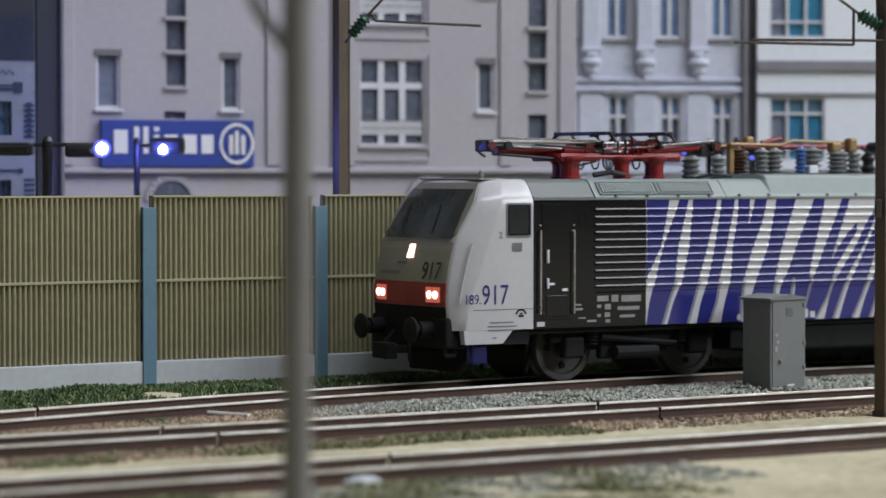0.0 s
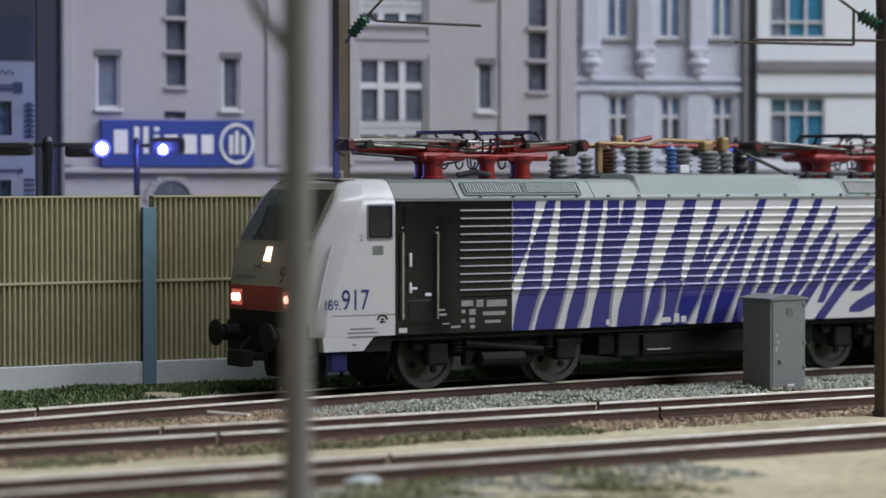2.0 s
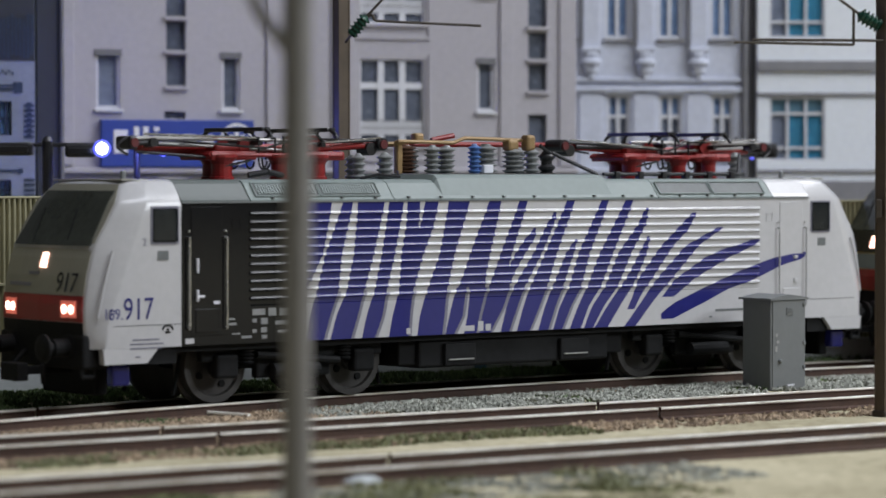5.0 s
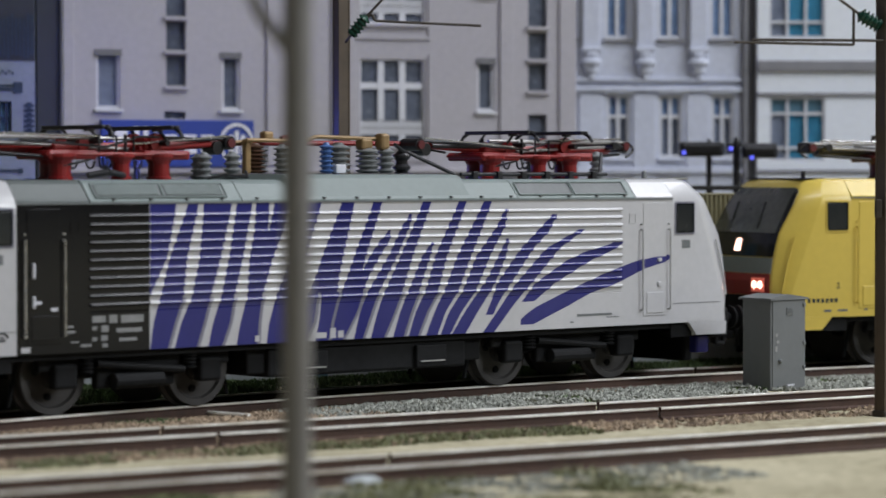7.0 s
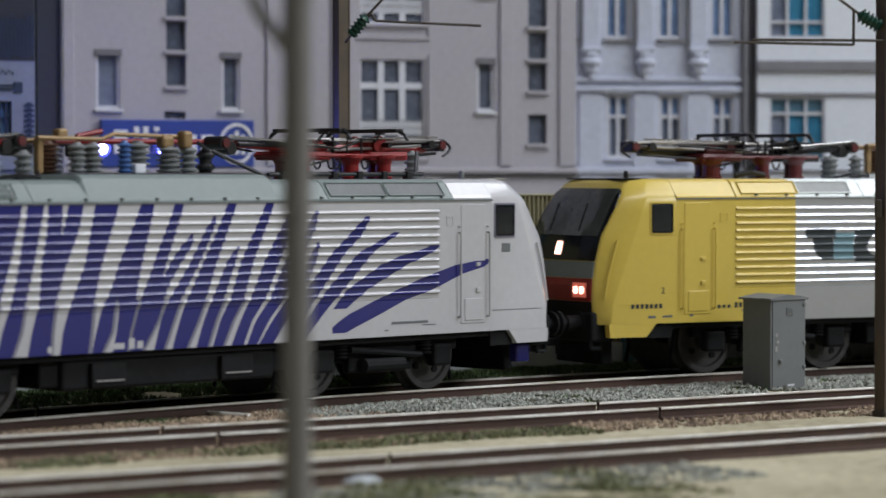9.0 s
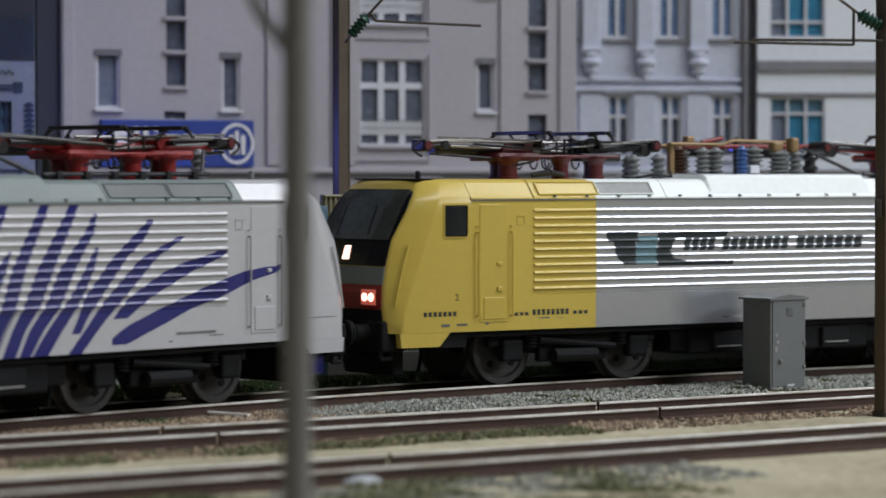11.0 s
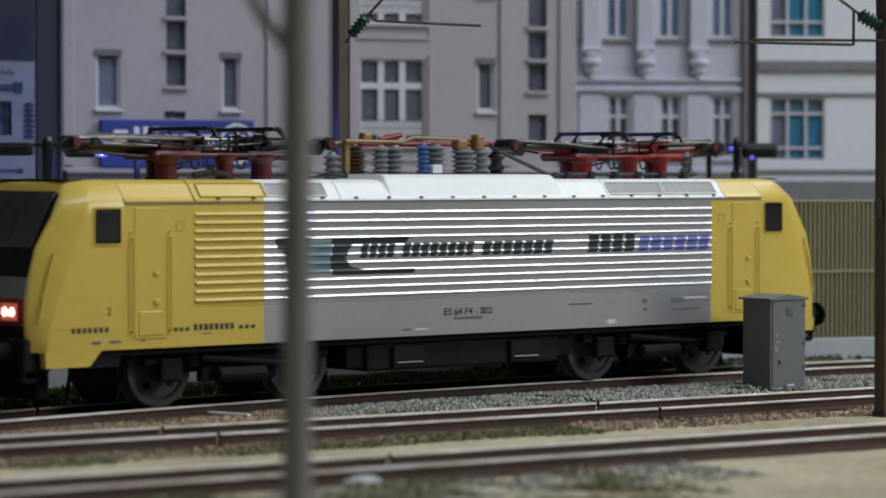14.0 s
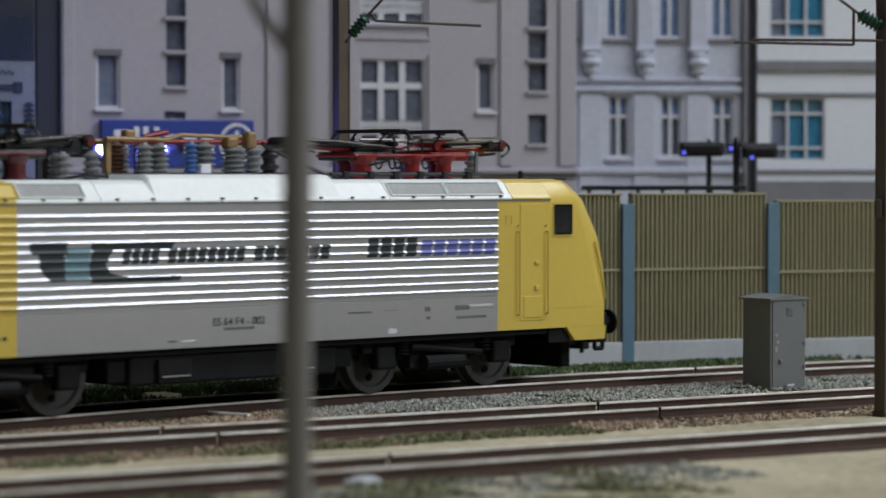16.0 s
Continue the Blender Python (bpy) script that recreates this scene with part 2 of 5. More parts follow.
def rail_mesh(at, v, s0, s1, step):
    rings = []
    n = max(2, int((s1 - s0) / step))
    for i in range(n + 1):
        s = s0 + (s1 - s0) * i / n
        x, y, h = at(s)
        rings.append([(x + (v + a) * math.sin(h), y - (v + a) * math.cos(h), z) for a, z in RAIL_PROFILE])
    bm = loft(rings)
    # sheen colour covers the head top and its upper sides
    for f in bm.faces:
        if all(q.co.z > -0.42 for q in f.verts):
            f.material_index = 1
    return bm


def build_track(name, at, s0, s1, breaks, label):
    track = thing(name, label, "railway track", kind="structure")
    for v, cuts in zip((-8.25, 8.25), breaks):
        edges = [s0] + list(cuts) + [s1]
        for a, b in zip(edges, edges[1:]):
            part("rail", rail_mesh(at, v, a + 0.35, b - 0.35, 14), [RAIL_SIDE, RAIL_TOP], track)
    bm = box(-1.4, 1.4, -15, 15, -4.6, -2.85, 0.2)
    first = part("sleeper", bm, SLEEPER, track)
    n = int((s1 - s0) / 7.0)
    for i in range(n):
        x, y, h = at(s0 + 3 + 7.0 * i)
        m = mm(x, y, 0, 0, 0, math.degrees(h) + random.uniform(-1, 1))
        if i == 0:
            first.matrix_basis = m
        elif i < 290:
            o = first.copy()
            scene.collection.objects.link(o)
            o.matrix_basis = m
    return track


build_track("rear_track", track_point, -420, 620, ((-98, 78), (-180, 150)), "curved model track with bright rail heads on rusty webs")
build_track("middle_track", middle_point, -330, 420, ((-54.5, 41.75), (-52.5, 44.0)), "model track with weathered bright rails in brown ballast")
build_track("front_track", front_point, -300, 400, ((-5,), (-130, 130)), "model track with bright rails bedded in sandy ground")


def stones(name, at, v0, v1, s0, s1, count, size, mat, label, top=-4.4, seed=1, hump=0.0):
    rnd = random.Random(seed)
    verts, faces = [], []
    for i in range(count):
        s, v = rnd.uniform(s0, s1), rnd.uniform(v0, v1)
        x, y, h = at(s)
        x, y = x + v * math.sin(h), y - v * math.cos(h)
        if noise.noise((x * 0.16, y * 0.16, seed * 2.7)) + rnd.uniform(-0.25, 0.25) < -0.2:
            continue
        z = max(top, ground_z(x, y)) + hump * max(0, 1 - ((v - (v0 + v1) / 2) / ((v1 - v0) / 2)) ** 2) + rnd.uniform(-0.2, 0.25)
        r = size * rnd.uniform(0.6, 1.35)
        b = len(verts)
        a0 = rnd.uniform(0, 6.28)
        for k in range(4):
            a = a0 + k * 1.571 + rnd.uniform(-.4, .4)
            verts.append(((x + r * rnd.uniform(.7, 1.2) * math.cos(a)) * S, (y + r * rnd.uniform(.7, 1.2) * math.sin(a)) * S, (z + r * rnd.uniform(-.3, .35)) * S))
        verts.append(((x + r * rnd.uniform(-.4, .4)) * S, (y + r * rnd.uniform(-.4, .4)) * S, (z + r * rnd.uniform(.6, 1.0)) * S))
        verts.append((x * S, y * S, (z - r * .8) * S))
        for k in range(4):
            faces.append((b + k, b + (k + 1) % 4, b + 4))
            faces.append((b + (k + 1) % 4, b + k, b + 5))
    me = bpy.data.meshes.new(name)
    me.from_pydata(verts, [], faces)
    me.materials.append(mat)
    return tagged(new(name, me), label, "gravel", kind="stuff")


stones("grey_gravel", track_point, 8.8, 40, -58, 220, 18500, 0.62, BALLAST, "light grey ballast gravel between the tracks", top=-3.0, seed=2, hump=0.7)
stones("rusty_gravel", track_point, 8.8, 38, -170, -42, 10000, 0.6, BALLAST_BROWN, "rusty brown ballast gravel between the tracks", top=-3.0, seed=11, hump=0.5)
stones("front_gravel", front_point, 10.5, 34, -110, 40, 6000, 0.42, BALLAST, "fine grey gravel before the front track", top=-2.9, seed=9)
stones("track_gravel", track_point, -18, 16, -160, 230, 16000, 0.5, BALLAST_BROWN, "brownish ballast gravel under the curved track", top=-2.9, seed=3)
stones("brown_gravel", middle_point, -16, 22, -180, 210, 22000, 0.6, BALLAST_BROWN, "rusty brown ballast gravel along the track", top=-2.9, seed=4)


def flock(name, at, v0, v1, s0, s1, count, size, label, seed, lift=0.0, thresh=-1.0, mat=None):
    """Tufts of small upright blades."""
    mat = mat or GRASS
    rnd = random.Random(seed)
    verts, faces = [], []
    for i in range(count):
        s, v = rnd.uniform(s0, s1), rnd.uniform(v0, v1)
        x, y, h = at(s)
        x, y = x + v * math.sin(h), y - v * math.cos(h)
        dens = noise.noise((x * 0.06, y * 0.06, seed))
        if dens < thresh:
            continue
        z = ground_z(x, y) + lift
        for k in range(3):
            a = rnd.uniform(0, 6.28)
            w = size * rnd.uniform(.25, .5)
            hgt = size * rnd.uniform(.6, 1.8) * (1 + max(0, dens))
            ox, oy = rnd.uniform(-1, 1) * size, rnd.uniform(-1, 1) * size
            b = len(verts)
            dx, dy = w * math.cos(a), w * math.sin(a)
            lx, ly = rnd.uniform(-.7, .7) * hgt, rnd.uniform(-.7, .7) * hgt
            verts += [((x + ox - dx) * S, (y + oy - dy) * S, (z - .2) * S), ((x + ox + dx) * S, (y + oy + dy) * S, (z - .2) * S),
                      ((x + ox + lx + dx * .7) * S, (y + oy + ly + dy * .7) * S, (z + hgt) * S), ((x + ox + lx - dx * .7) * S, (y + oy + ly - dy * .7) * S, (z + hgt * .8) * S)]
            faces.append((b, b + 1, b + 2, b + 3))
    me = bpy.data.meshes.new(name)
    me.from_pydata(verts, [], faces)
    me.materials.append(mat)
    return tagged(new(name, me), label, "grass", kind="stuff")


flock("verge_grass", track_point, -46, -15, -160, 240, 17000, 0.62, "dark green flock grass along the noise barrier", 5, thresh=-0.55)
flock("weeds", middle_point, 13, 23, -170, 20, 3800, 0.5, "small dull weeds beside the brown ballast", 6, thresh=-0.15, mat=GRASS_DRY)
flock("front_grass", front_point, 11, 75, -120, 20, 6000, 0.55, "dry grey-green grass before the front track", 7, thresh=0.0, mat=GRASS_DRY)
flock("green_tufts", front_point, 13, 30, -120, -52, 3000, 0.75, "fresh green grass tufts before the front track", 13, thresh=-0.1, mat=GRASS_FRESH)
flock("gravel_weeds", track_point, 10, 34, -120, 220, 3600, 0.5, "sparse weeds in the grey gravel", 8, thresh=0.05)


# ---- noise barrier ----
def corrugated(length, z0, z1, pitch=1.22, depth=0.75):
    n = int(length / pitch)
    p = length / n
    prof = []
    for i in range(n):
        for k, d in ((0.0, 0.0), (0.2, 0.0), (0.3, 0.7), (0.45, 1.0), (0.65, 1.0), (0.8, 0.7), (0.9, 0.0)):
            prof.append(((i + k) * p, -d * depth))
    prof += [(length, 0.0), (length, 0.9), (0.0, 0.9)]
    return loft([[(x, y, z) for x, y in prof] for z in (z0, z1)])


BARRIER = [(-131.0, 565.3, 0.0), (-97.0, 590.0, 0.0), (-63.1, 614.7, 0.0), (-27.7, 637.8, 0.0), (7.6, 660.9, 0.0), (42.9, 683.9, 0.0),
           (79.1, 700.8, -1.8), (118.0, 716.5, -1.8), (157.0, 731.0, -1.8), (196.0, 745.5, -1.8)]


def build_barrier():
    fence = thing("noise_barrier", "tan corrugated noise barrier with blue-grey posts and a concrete plinth", "noise barrier")
    for (x0, y0, dz), (x1, y1, e) in zip(BARRIER, BARRIER[1:]):
        h = math.atan2(y1 - y0, x1 - x0)
        length = math.hypot(x1 - x0, y1 - y0)
        at = mm(x0, y0, 0, 0, 0, math.degrees(h))
        low = part("panel", corrugated(length - 2.6, 4.9 + dz * 0.2, 21.8 + dz * 0.6), FENCE, fence, "tan corrugated panel")
        low.matrix_basis = at @ mm(1.3, 0, 0)
        up = part("panel", corrugated(length - 2.6, 21.9 + dz * 0.6, 39.4 + dz), FENCE, fence, "tan corrugated panel")
        up.matrix_basis = at @ mm(1.3, random.uniform(-0.15, 0.15), 0)
        seam = part("seam_strip", box(1.3, length - 1.3, -0.95, 0.5, 21.5 + dz * 0.6, 22.1 + dz * 0.6, 0.1), FENCE, fence)
        seam.matrix_basis = at
        rail = part("top_rail", box(1.3, length - 1.3, -0.9, 1.1, 39.4 + dz, 39.9 + dz, 0.15), FENCE, fence)
        rail.matrix_basis = at
        pl = part("plinth", box(1.2, length - 1.2, -1.6, 1.6, -3.5, 4.8 + dz * 0.2, 0.25), PLINTH, fence, "pale concrete plinth")
        pl.matrix_basis = at
        bm = bmesh.new()
        add_box(bm, -1.6, 1.6, -2.0, -1.4, -3.5, 37.4, 0.15)
        add_box(bm, -0.4, 0.4, -1.5, 1.5, -3.5, 37.4)
        add_box(bm, -1.6, 1.6, 1.4, 2.0, -3.5, 37.4, 0.15)
        po = part("post", bm, FENCE_POST, fence, "blue-grey steel post")
        po.matrix_basis = at
    return fence


build_barrier()


# ---- masts ----
def h_beam(bm, w, z0, z1, t=0.35):
    add_box(bm, -w / 2 + 0.12, w / 2 - 0.12, -w / 2 + 0.12, w / 2 - 0.12, z0, z1)


def string_insulator(a, b, r, n):
    a, b = Vector(a), Vector(b)
    bm = ribbed_insulator(r, (b - a).length, n)
    bmesh.ops.transform(bm, verts=bm.verts, matrix=Matrix.Translation(a) @ (b - a).to_track_quat("Z", "Y").to_matrix().to_4x4())
    return bm


def ribbed_insulator(r, h, n):
    prof = [(r * 0.9, 0)]
    for i in range(n):
        z = h * (i + 0.15) / n
        prof += [(r * 0.66, z), (r, z + h * 0.28 / n), (r, z + h * 0.45 / n), (r * 0.66, z + h * 0.7 / n)]
    prof += [(r * 0.5, h), (r * 0.3, h * 1.08)]
    return lathe(prof, 14)


def catenary_mast(x, y, rz, w, base_z, label):
    mast = thing("catenary_mast", label, "catenary mast", "catenary masts", at=mm(x, y, 0))
    bm = bmesh.new()
    h_beam(bm, w, base_z, 128)
    beam = part("beam", bm, MAST_TAN, mast, "dark brown H-section beam")
    beam.matrix_basis = mm(0, 0, 0, 0, 0, rz)
    for sx in (-1, 1):
        for sy in (-1, 1):
            e, t = w / 2, 0.4
            part("flange_edge", box(*sorted((sx * e, sx * (e - t))), *sorted((sy * e, sy * (e - t))), base_z, 128, 0.06), MAST_TAN, beam)
    bm = box(-w * 0.62, w * 0.62, -w * 0.62, w * 0.62, base_z - 0.5, base_z + 1.3, 0.25)
    foot = part("foot_plate", bm, MAST_BROWN, mast, "dark foot plate")
    foot.matrix_basis = mm(0, 0, 0, 0, 0, rz)
    return mast


mast = catenary_mast(-22.6, 645.6, 31, 2.9, -0.6, "dark brown catenary mast with green insulator beside the barrier")
part("bracket_insulator", string_insulator((2.4, -4.5, 75.2), (5.6, -5.4, 79.0), 1.45, 5), GREEN_INS, mast, "dark green ribbed insulator")
part("cantilever", rods([((1.0, -2.5, 73.6), (2.4, -4.5, 75.2)), ((5.6, -5.4, 79.0), (14.5, -5.6, 88.5)), ((5.6, -5.4, 78.8), (7.0, -5.6, 79.6)), ((7.0, -5.6, 79.6), (7.6, -5.6, 78.2)),
                         ((7.6, -5.6, 78.2), (31.0, -5.6, 77.1))], 0.3), WIRE, mast, "thin brown bracket wires")
mast = catenary_mast(85.8, 561.4, 33, 3.0, -2.7, "dark brown catenary mast with foot plate between two tracks")
part("bracket_insulator", string_insulator((-1.5, -1.0, 73.0), (-5.4, -1.4, 75.2), 1.5, 5), GREEN_INS, mast, "dark green ribbed insulator")
part("cantilever", rods([((-5.4, -1.4, 75.2), (-11.5, -1.4, 79.8)), ((-6.6, -1.4, 69.4), (-6.6, -1.4, 76.0)), ((-6.6, -1.4, 69.4), (-29.7, -1.4, 69.9)),
                         ((0, -1.0, 70.2), (-26.0, -1.0, 70.4))], 0.28), WIRE, mast, "thin brown bracket wires")
part("wire_clamp", box(-2.4, -1.2, -2.4, -1.0, 36.0, 39.6, 0.2), MAST_BROWN, mast)


def near_post():
    post = thing("tubular_post", "grey round metal post with a forked arm, close by", "post", at=mm(-16.5, 330, 0))
    bm = bmesh.new()
    add_rod(bm, (-0.2, 0, -4.8), (0.15, 0, 130), 1.68, 24)
    part("tube", bm, MAST_GREY, post, smooth=False)
    bm = bmesh.new()
    pts = [(-0.6, 0, 57.6), (-1.6, 0, 59.3), (-2.9, 0, 61.0), (-4.2, 0, 62.6), (-5.2, 0, 64.6), (-5.8, 0, 67.5), (-6.2, 0, 74), (-6.4, 0, 84)]
    for a, b in zip(pts, pts[1:]):
        add_rod(bm, a, b, 0.72, 14)
    part("forked_arm", bm, MAST_GREY, post)
    part("foot", moved(lathe([(3.4, 0), (3.4, 1.0), (2.2, 1.6)], 20), 0, 0, -5.0), MAST_GREY, post)


def moved(bm, x, y, z):
    bmesh.ops.translate(bm, verts=bm.verts, vec=(x, y, z))
    return bm


near_post()


# ---- signal cabinet ----
def cabinet():
    h = 38
    cab = thing("trackside_cabinet", "grey trackside equipment cabinet with a closed door", "cabinet", at=mm(70.6, 624.2, -2.9, 0, 0, h))
    part("body", box(0, 10.6, 0, 8.6, 0, 20.2, 0.2), CABINET, cab)
    bm = bmesh.new()
    prof = [(-0.5, 20.1), (11.1, 20.1), (11.1, 20.5), (5.3, 21.3), (-0.5, 20.5)]
    rings = [[(x, y, z) for x, z in prof] for y in (-0.5, 9.5)]
    bm.free()
    part("roof", loft(rings), CABINET, cab, "shallow pitched lid")
    d = part("door", box(0.5, 10.3, -0.22, 0.1, 0.8, 20.0, 0.1), CABINET, cab)
    bm = bmesh.new()
    for i in range(3):
        add_box(bm, 4.6, 6.5, -0.42, -0.15, 16.9 + 0.6 * i, 17.2 + 0.6 * i)
    part("vent_slot", bm, CABINET, d)
    part("lock", moved(lathe([(0.5, 0), (0.5, 0.4), (0.25, 0.7)], 12, Matrix.Rotation(radians(90), 4, "X")), 2.6, -0.2, 6.9), CABINET, d)
    for z in (5.0, 10.2, 18.6):
        part("hinge", box(9.6, 10.3, -0.5, 0, z, z + 0.8, 0.1), CABINET, d)
    bm = bmesh.new()
    for q in ((1.3, 2.0, 12.2, 12.9), (1.6, 2.4, 10.8, 11.4), (1.2, 1.8, 9.0, 10.2)):
        add_box(bm, q[0], q[1], -0.3, -0.15, q[2], q[3])
    part("worn_mark", bm, WORN, d, "pale worn marks")
    part("maker_plate", box(5.0, 7.0, -0.32, -0.15, 1.4, 1.8), FRAME_WHITE, d, "small white plate")


WORN = principled("pale_scuffs", (0.3, 0.3, 0.29), 0.7, vary=0.3)
cabinet()


# ---- floodlights behind the barrier ----
# blue emission for the painted halo discs and the faint glints
LED_GLOW = glowing("blue_led_glow", (0.12, 0.14, 1.0), 1.3, (0.1, 0.1, 0.4))

def floodlight(x, y, post_r, arms, label, top=52.5):
    f = thing("floodlight_mast", label, "floodlight", "floodlights behind the barrier", at=mm(x, y, 0))
    part("pole", moved(lathe([(post_r * 1.6, 0), (post_r * 1.6, 1), (post_r, 1.5), (post_r, top + 1), (post_r * 0.5, top + 2)], 14), 0, 0, -1.5), STEEL_DARK, f)
    part("crossarm", rods([((min(0, min(a[0] for a in arms)), 0, top - 1.4), (max(0, max(a[1] for a in arms)), 0, top - 1.4))], 0.45), STEEL_DARK, f)
    for x0, x1, z0, z1, lit in arms:
        bm = bmesh.new()
        add_box(bm, x0, x1, -2.6, 2.6, z0, z1, 0.7)
        add_box(bm, x0 + 0.8, x1 - 0.8, -3.0, 3.0, z0 + 0.6, z1 - 0.8, 0.3)
        hd = part("lamp_head", bm, STEEL_DARK, f, "flat black lamp head")
        for lx, lz, r in lit:
            led = part("led", moved(lathe([(0.1, -0.8 * r), (0.5 * r, -0.64 * r), (0.76 * r, -0.2 * r), (0.76 * r, 0.2 * r), (0.5 * r, 0.64 * r), (0.1, 0.8 * r)], 16), lx, -2.9, lz), LED if r > 1 else LED_GLOW, hd, "glowing blue-white light-emitting diode")
            # glowing disc behind each LED imitates its blue halo; no real lens
            part("led_halo", lathe([(1.25 * r, 0), (1.25 * r, 0.3), (0.9 * r, 0.5)], 20, Matrix.Translation((lx, -2.4, lz)) @ Matrix.Rotation(radians(90), 4, "X")), LED_GLOW, led, "blue glowing disc standing in for the lamp's halo")
    return f


floodlight(-90.0, 660, 1.25, [(-16.0, -3.2, 48.6, 51.6, []), (4.2, 11.2, 48.2, 51.2, [(12.7, 50.2, 1.6)])], "double-headed floodlight with a glowing blue-white lamp")
floodlight(-71.8, 680, 0.75, [(3.2, 11.2, 49.2, 53.0, [(6.4, 50.2, 1.2)])], "floodlight with a lit blue-white lamp before the sign")
# the tiny LEDs here only give blue glints on the dark heads
floodlight(67.4, 735, 0.7, [(-7.6, 3.6, 48.8, 52.6, [(-6.4, 49.9, 0.55)])], "black floodlight mast with a faint bluish glint", 52.8)
floodlight(74.4, 735, 0.9, [(-2.6, -0.9, 49.6, 51.4, [(-1.7, 50.8, 0.5)]), (1.2, 10.2, 48.4, 51.8, [(3.6, 48.6, 0.45)])], "black double floodlight mast behind the barrier", 53.2)


# ---- town ----
def facade_wall(width, z0, z1, holes, t):
    xs = sorted({0.0, width} | {q for h in holes for q in h[:2]})
    zs = sorted({z0, z1} | {q for h in holes for q in h[2:]})
    bm = bmesh.new()
    vert = {}

    def v(x, y, z):
        k = (round(x, 3), y, round(z, 3))
        if k not in vert:
            vert[k] = bm.verts.new((x, y, z))
        return vert[k]

    def solid(i, j):
        if not (0 <= i < len(xs) - 1 and 0 <= j < len(zs) - 1):
            return False
        x, z = (xs[i] + xs[i + 1]) / 2, (zs[j] + zs[j + 1]) / 2
        return not any(a < x < b and c < z < d for a, b, c, d in holes)

    for i in range(len(xs) - 1):
        for j in range(len(zs) - 1):
            if not solid(i, j):
                continue
            x0, x1, a, b = xs[i], xs[i + 1], zs[j], zs[j + 1]
            bm.faces.new((v(x0, 0, a), v(x1, 0, a), v(x1, 0, b), v(x0, 0, b)))
            bm.faces.new((v(x0, t, b), v(x1, t, b), v(x1, t, a), v(x0, t, a)))
            if not solid(i - 1, j):
                bm.faces.new((v(x0, 0, b), v(x0, t, b), v(x0, t, a), v(x0, 0, a)))
            if not solid(i + 1, j):
                bm.faces.new((v(x1, 0, a), v(x1, t, a), v(x1, t, b), v(x1, 0, b)))
            if not solid(i, j - 1):
                bm.faces.new((v(x0, 0, a), v(x0, t, a), v(x1, t, a), v(x1, 0, a)))
            if not solid(i, j + 1):
                bm.faces.new((v(x0, 0, b), v(x1, 0, b), v(x1, t, b), v(x0, t, b)))
    return bm


def window(parent, x0, x1, z0, z1, cols, rows, pane, frame=FRAME_WHITE, bar=0.6, sill=None, depth=1.3, rim=0.5, pane_map=None):
    """rows and cols: fractions at which the bars stand."""
    bm = bmesh.new()
    y0, y1 = depth - 0.7, depth + 0.5
    if rim > 0:
        add_box(bm, x0, x0 + rim, y0, y1, z0, z1)
        add_box(bm, x1 - rim, x1, y0, y1, z0, z1)
        add_box(bm, x0 + rim, x1 - rim, y0, y1, z1 - rim, z1)
        add_box(bm, x0 + rim, x1 - rim, y0, y1, z0, z0 + rim)
    w = part("window", bm, frame, parent)
    for c in cols:
        x = x0 + (x1 - x0) * c
        part("glazing_bar", box(x - bar / 2, x + bar / 2, y0 + 0.05, y1, z0 + rim, z1 - rim), frame, w)
    for r in rows:
        z = z0 + (z1 - z0) * r
        part("glazing_bar", box(x0 + rim, x1 - rim, y0 + 0.1, y1 - 0.05, z - bar / 2, z + bar / 2), frame, w)
    xs, zs = [0.0] + list(cols) + [1.0], [0.0] + list(rows) + [1.0]
    k = 0
    for i in range(len(xs) - 1):
        for j in range(len(zs) - 1):
            m = pane_map[(i, j)] if pane_map and (i, j) in pane_map else pane
            part("pane", box(x0 + (x1 - x0) * xs[i], x0 + (x1 - x0) * xs[i + 1], depth + 0.05 + 0.04 * (k % 3), depth + 0.4, z0 + (z1 - z0) * zs[j], z0 + (z1 - z0) * zs[j + 1]), m, w)
            k += 1
    if sill:
        part("sill", box(x0 - 0.6, x1 + 0.6, -0.9, 0.3, z0 - 0.9, z0 - 0.05, 0.12), sill, w)
    return w


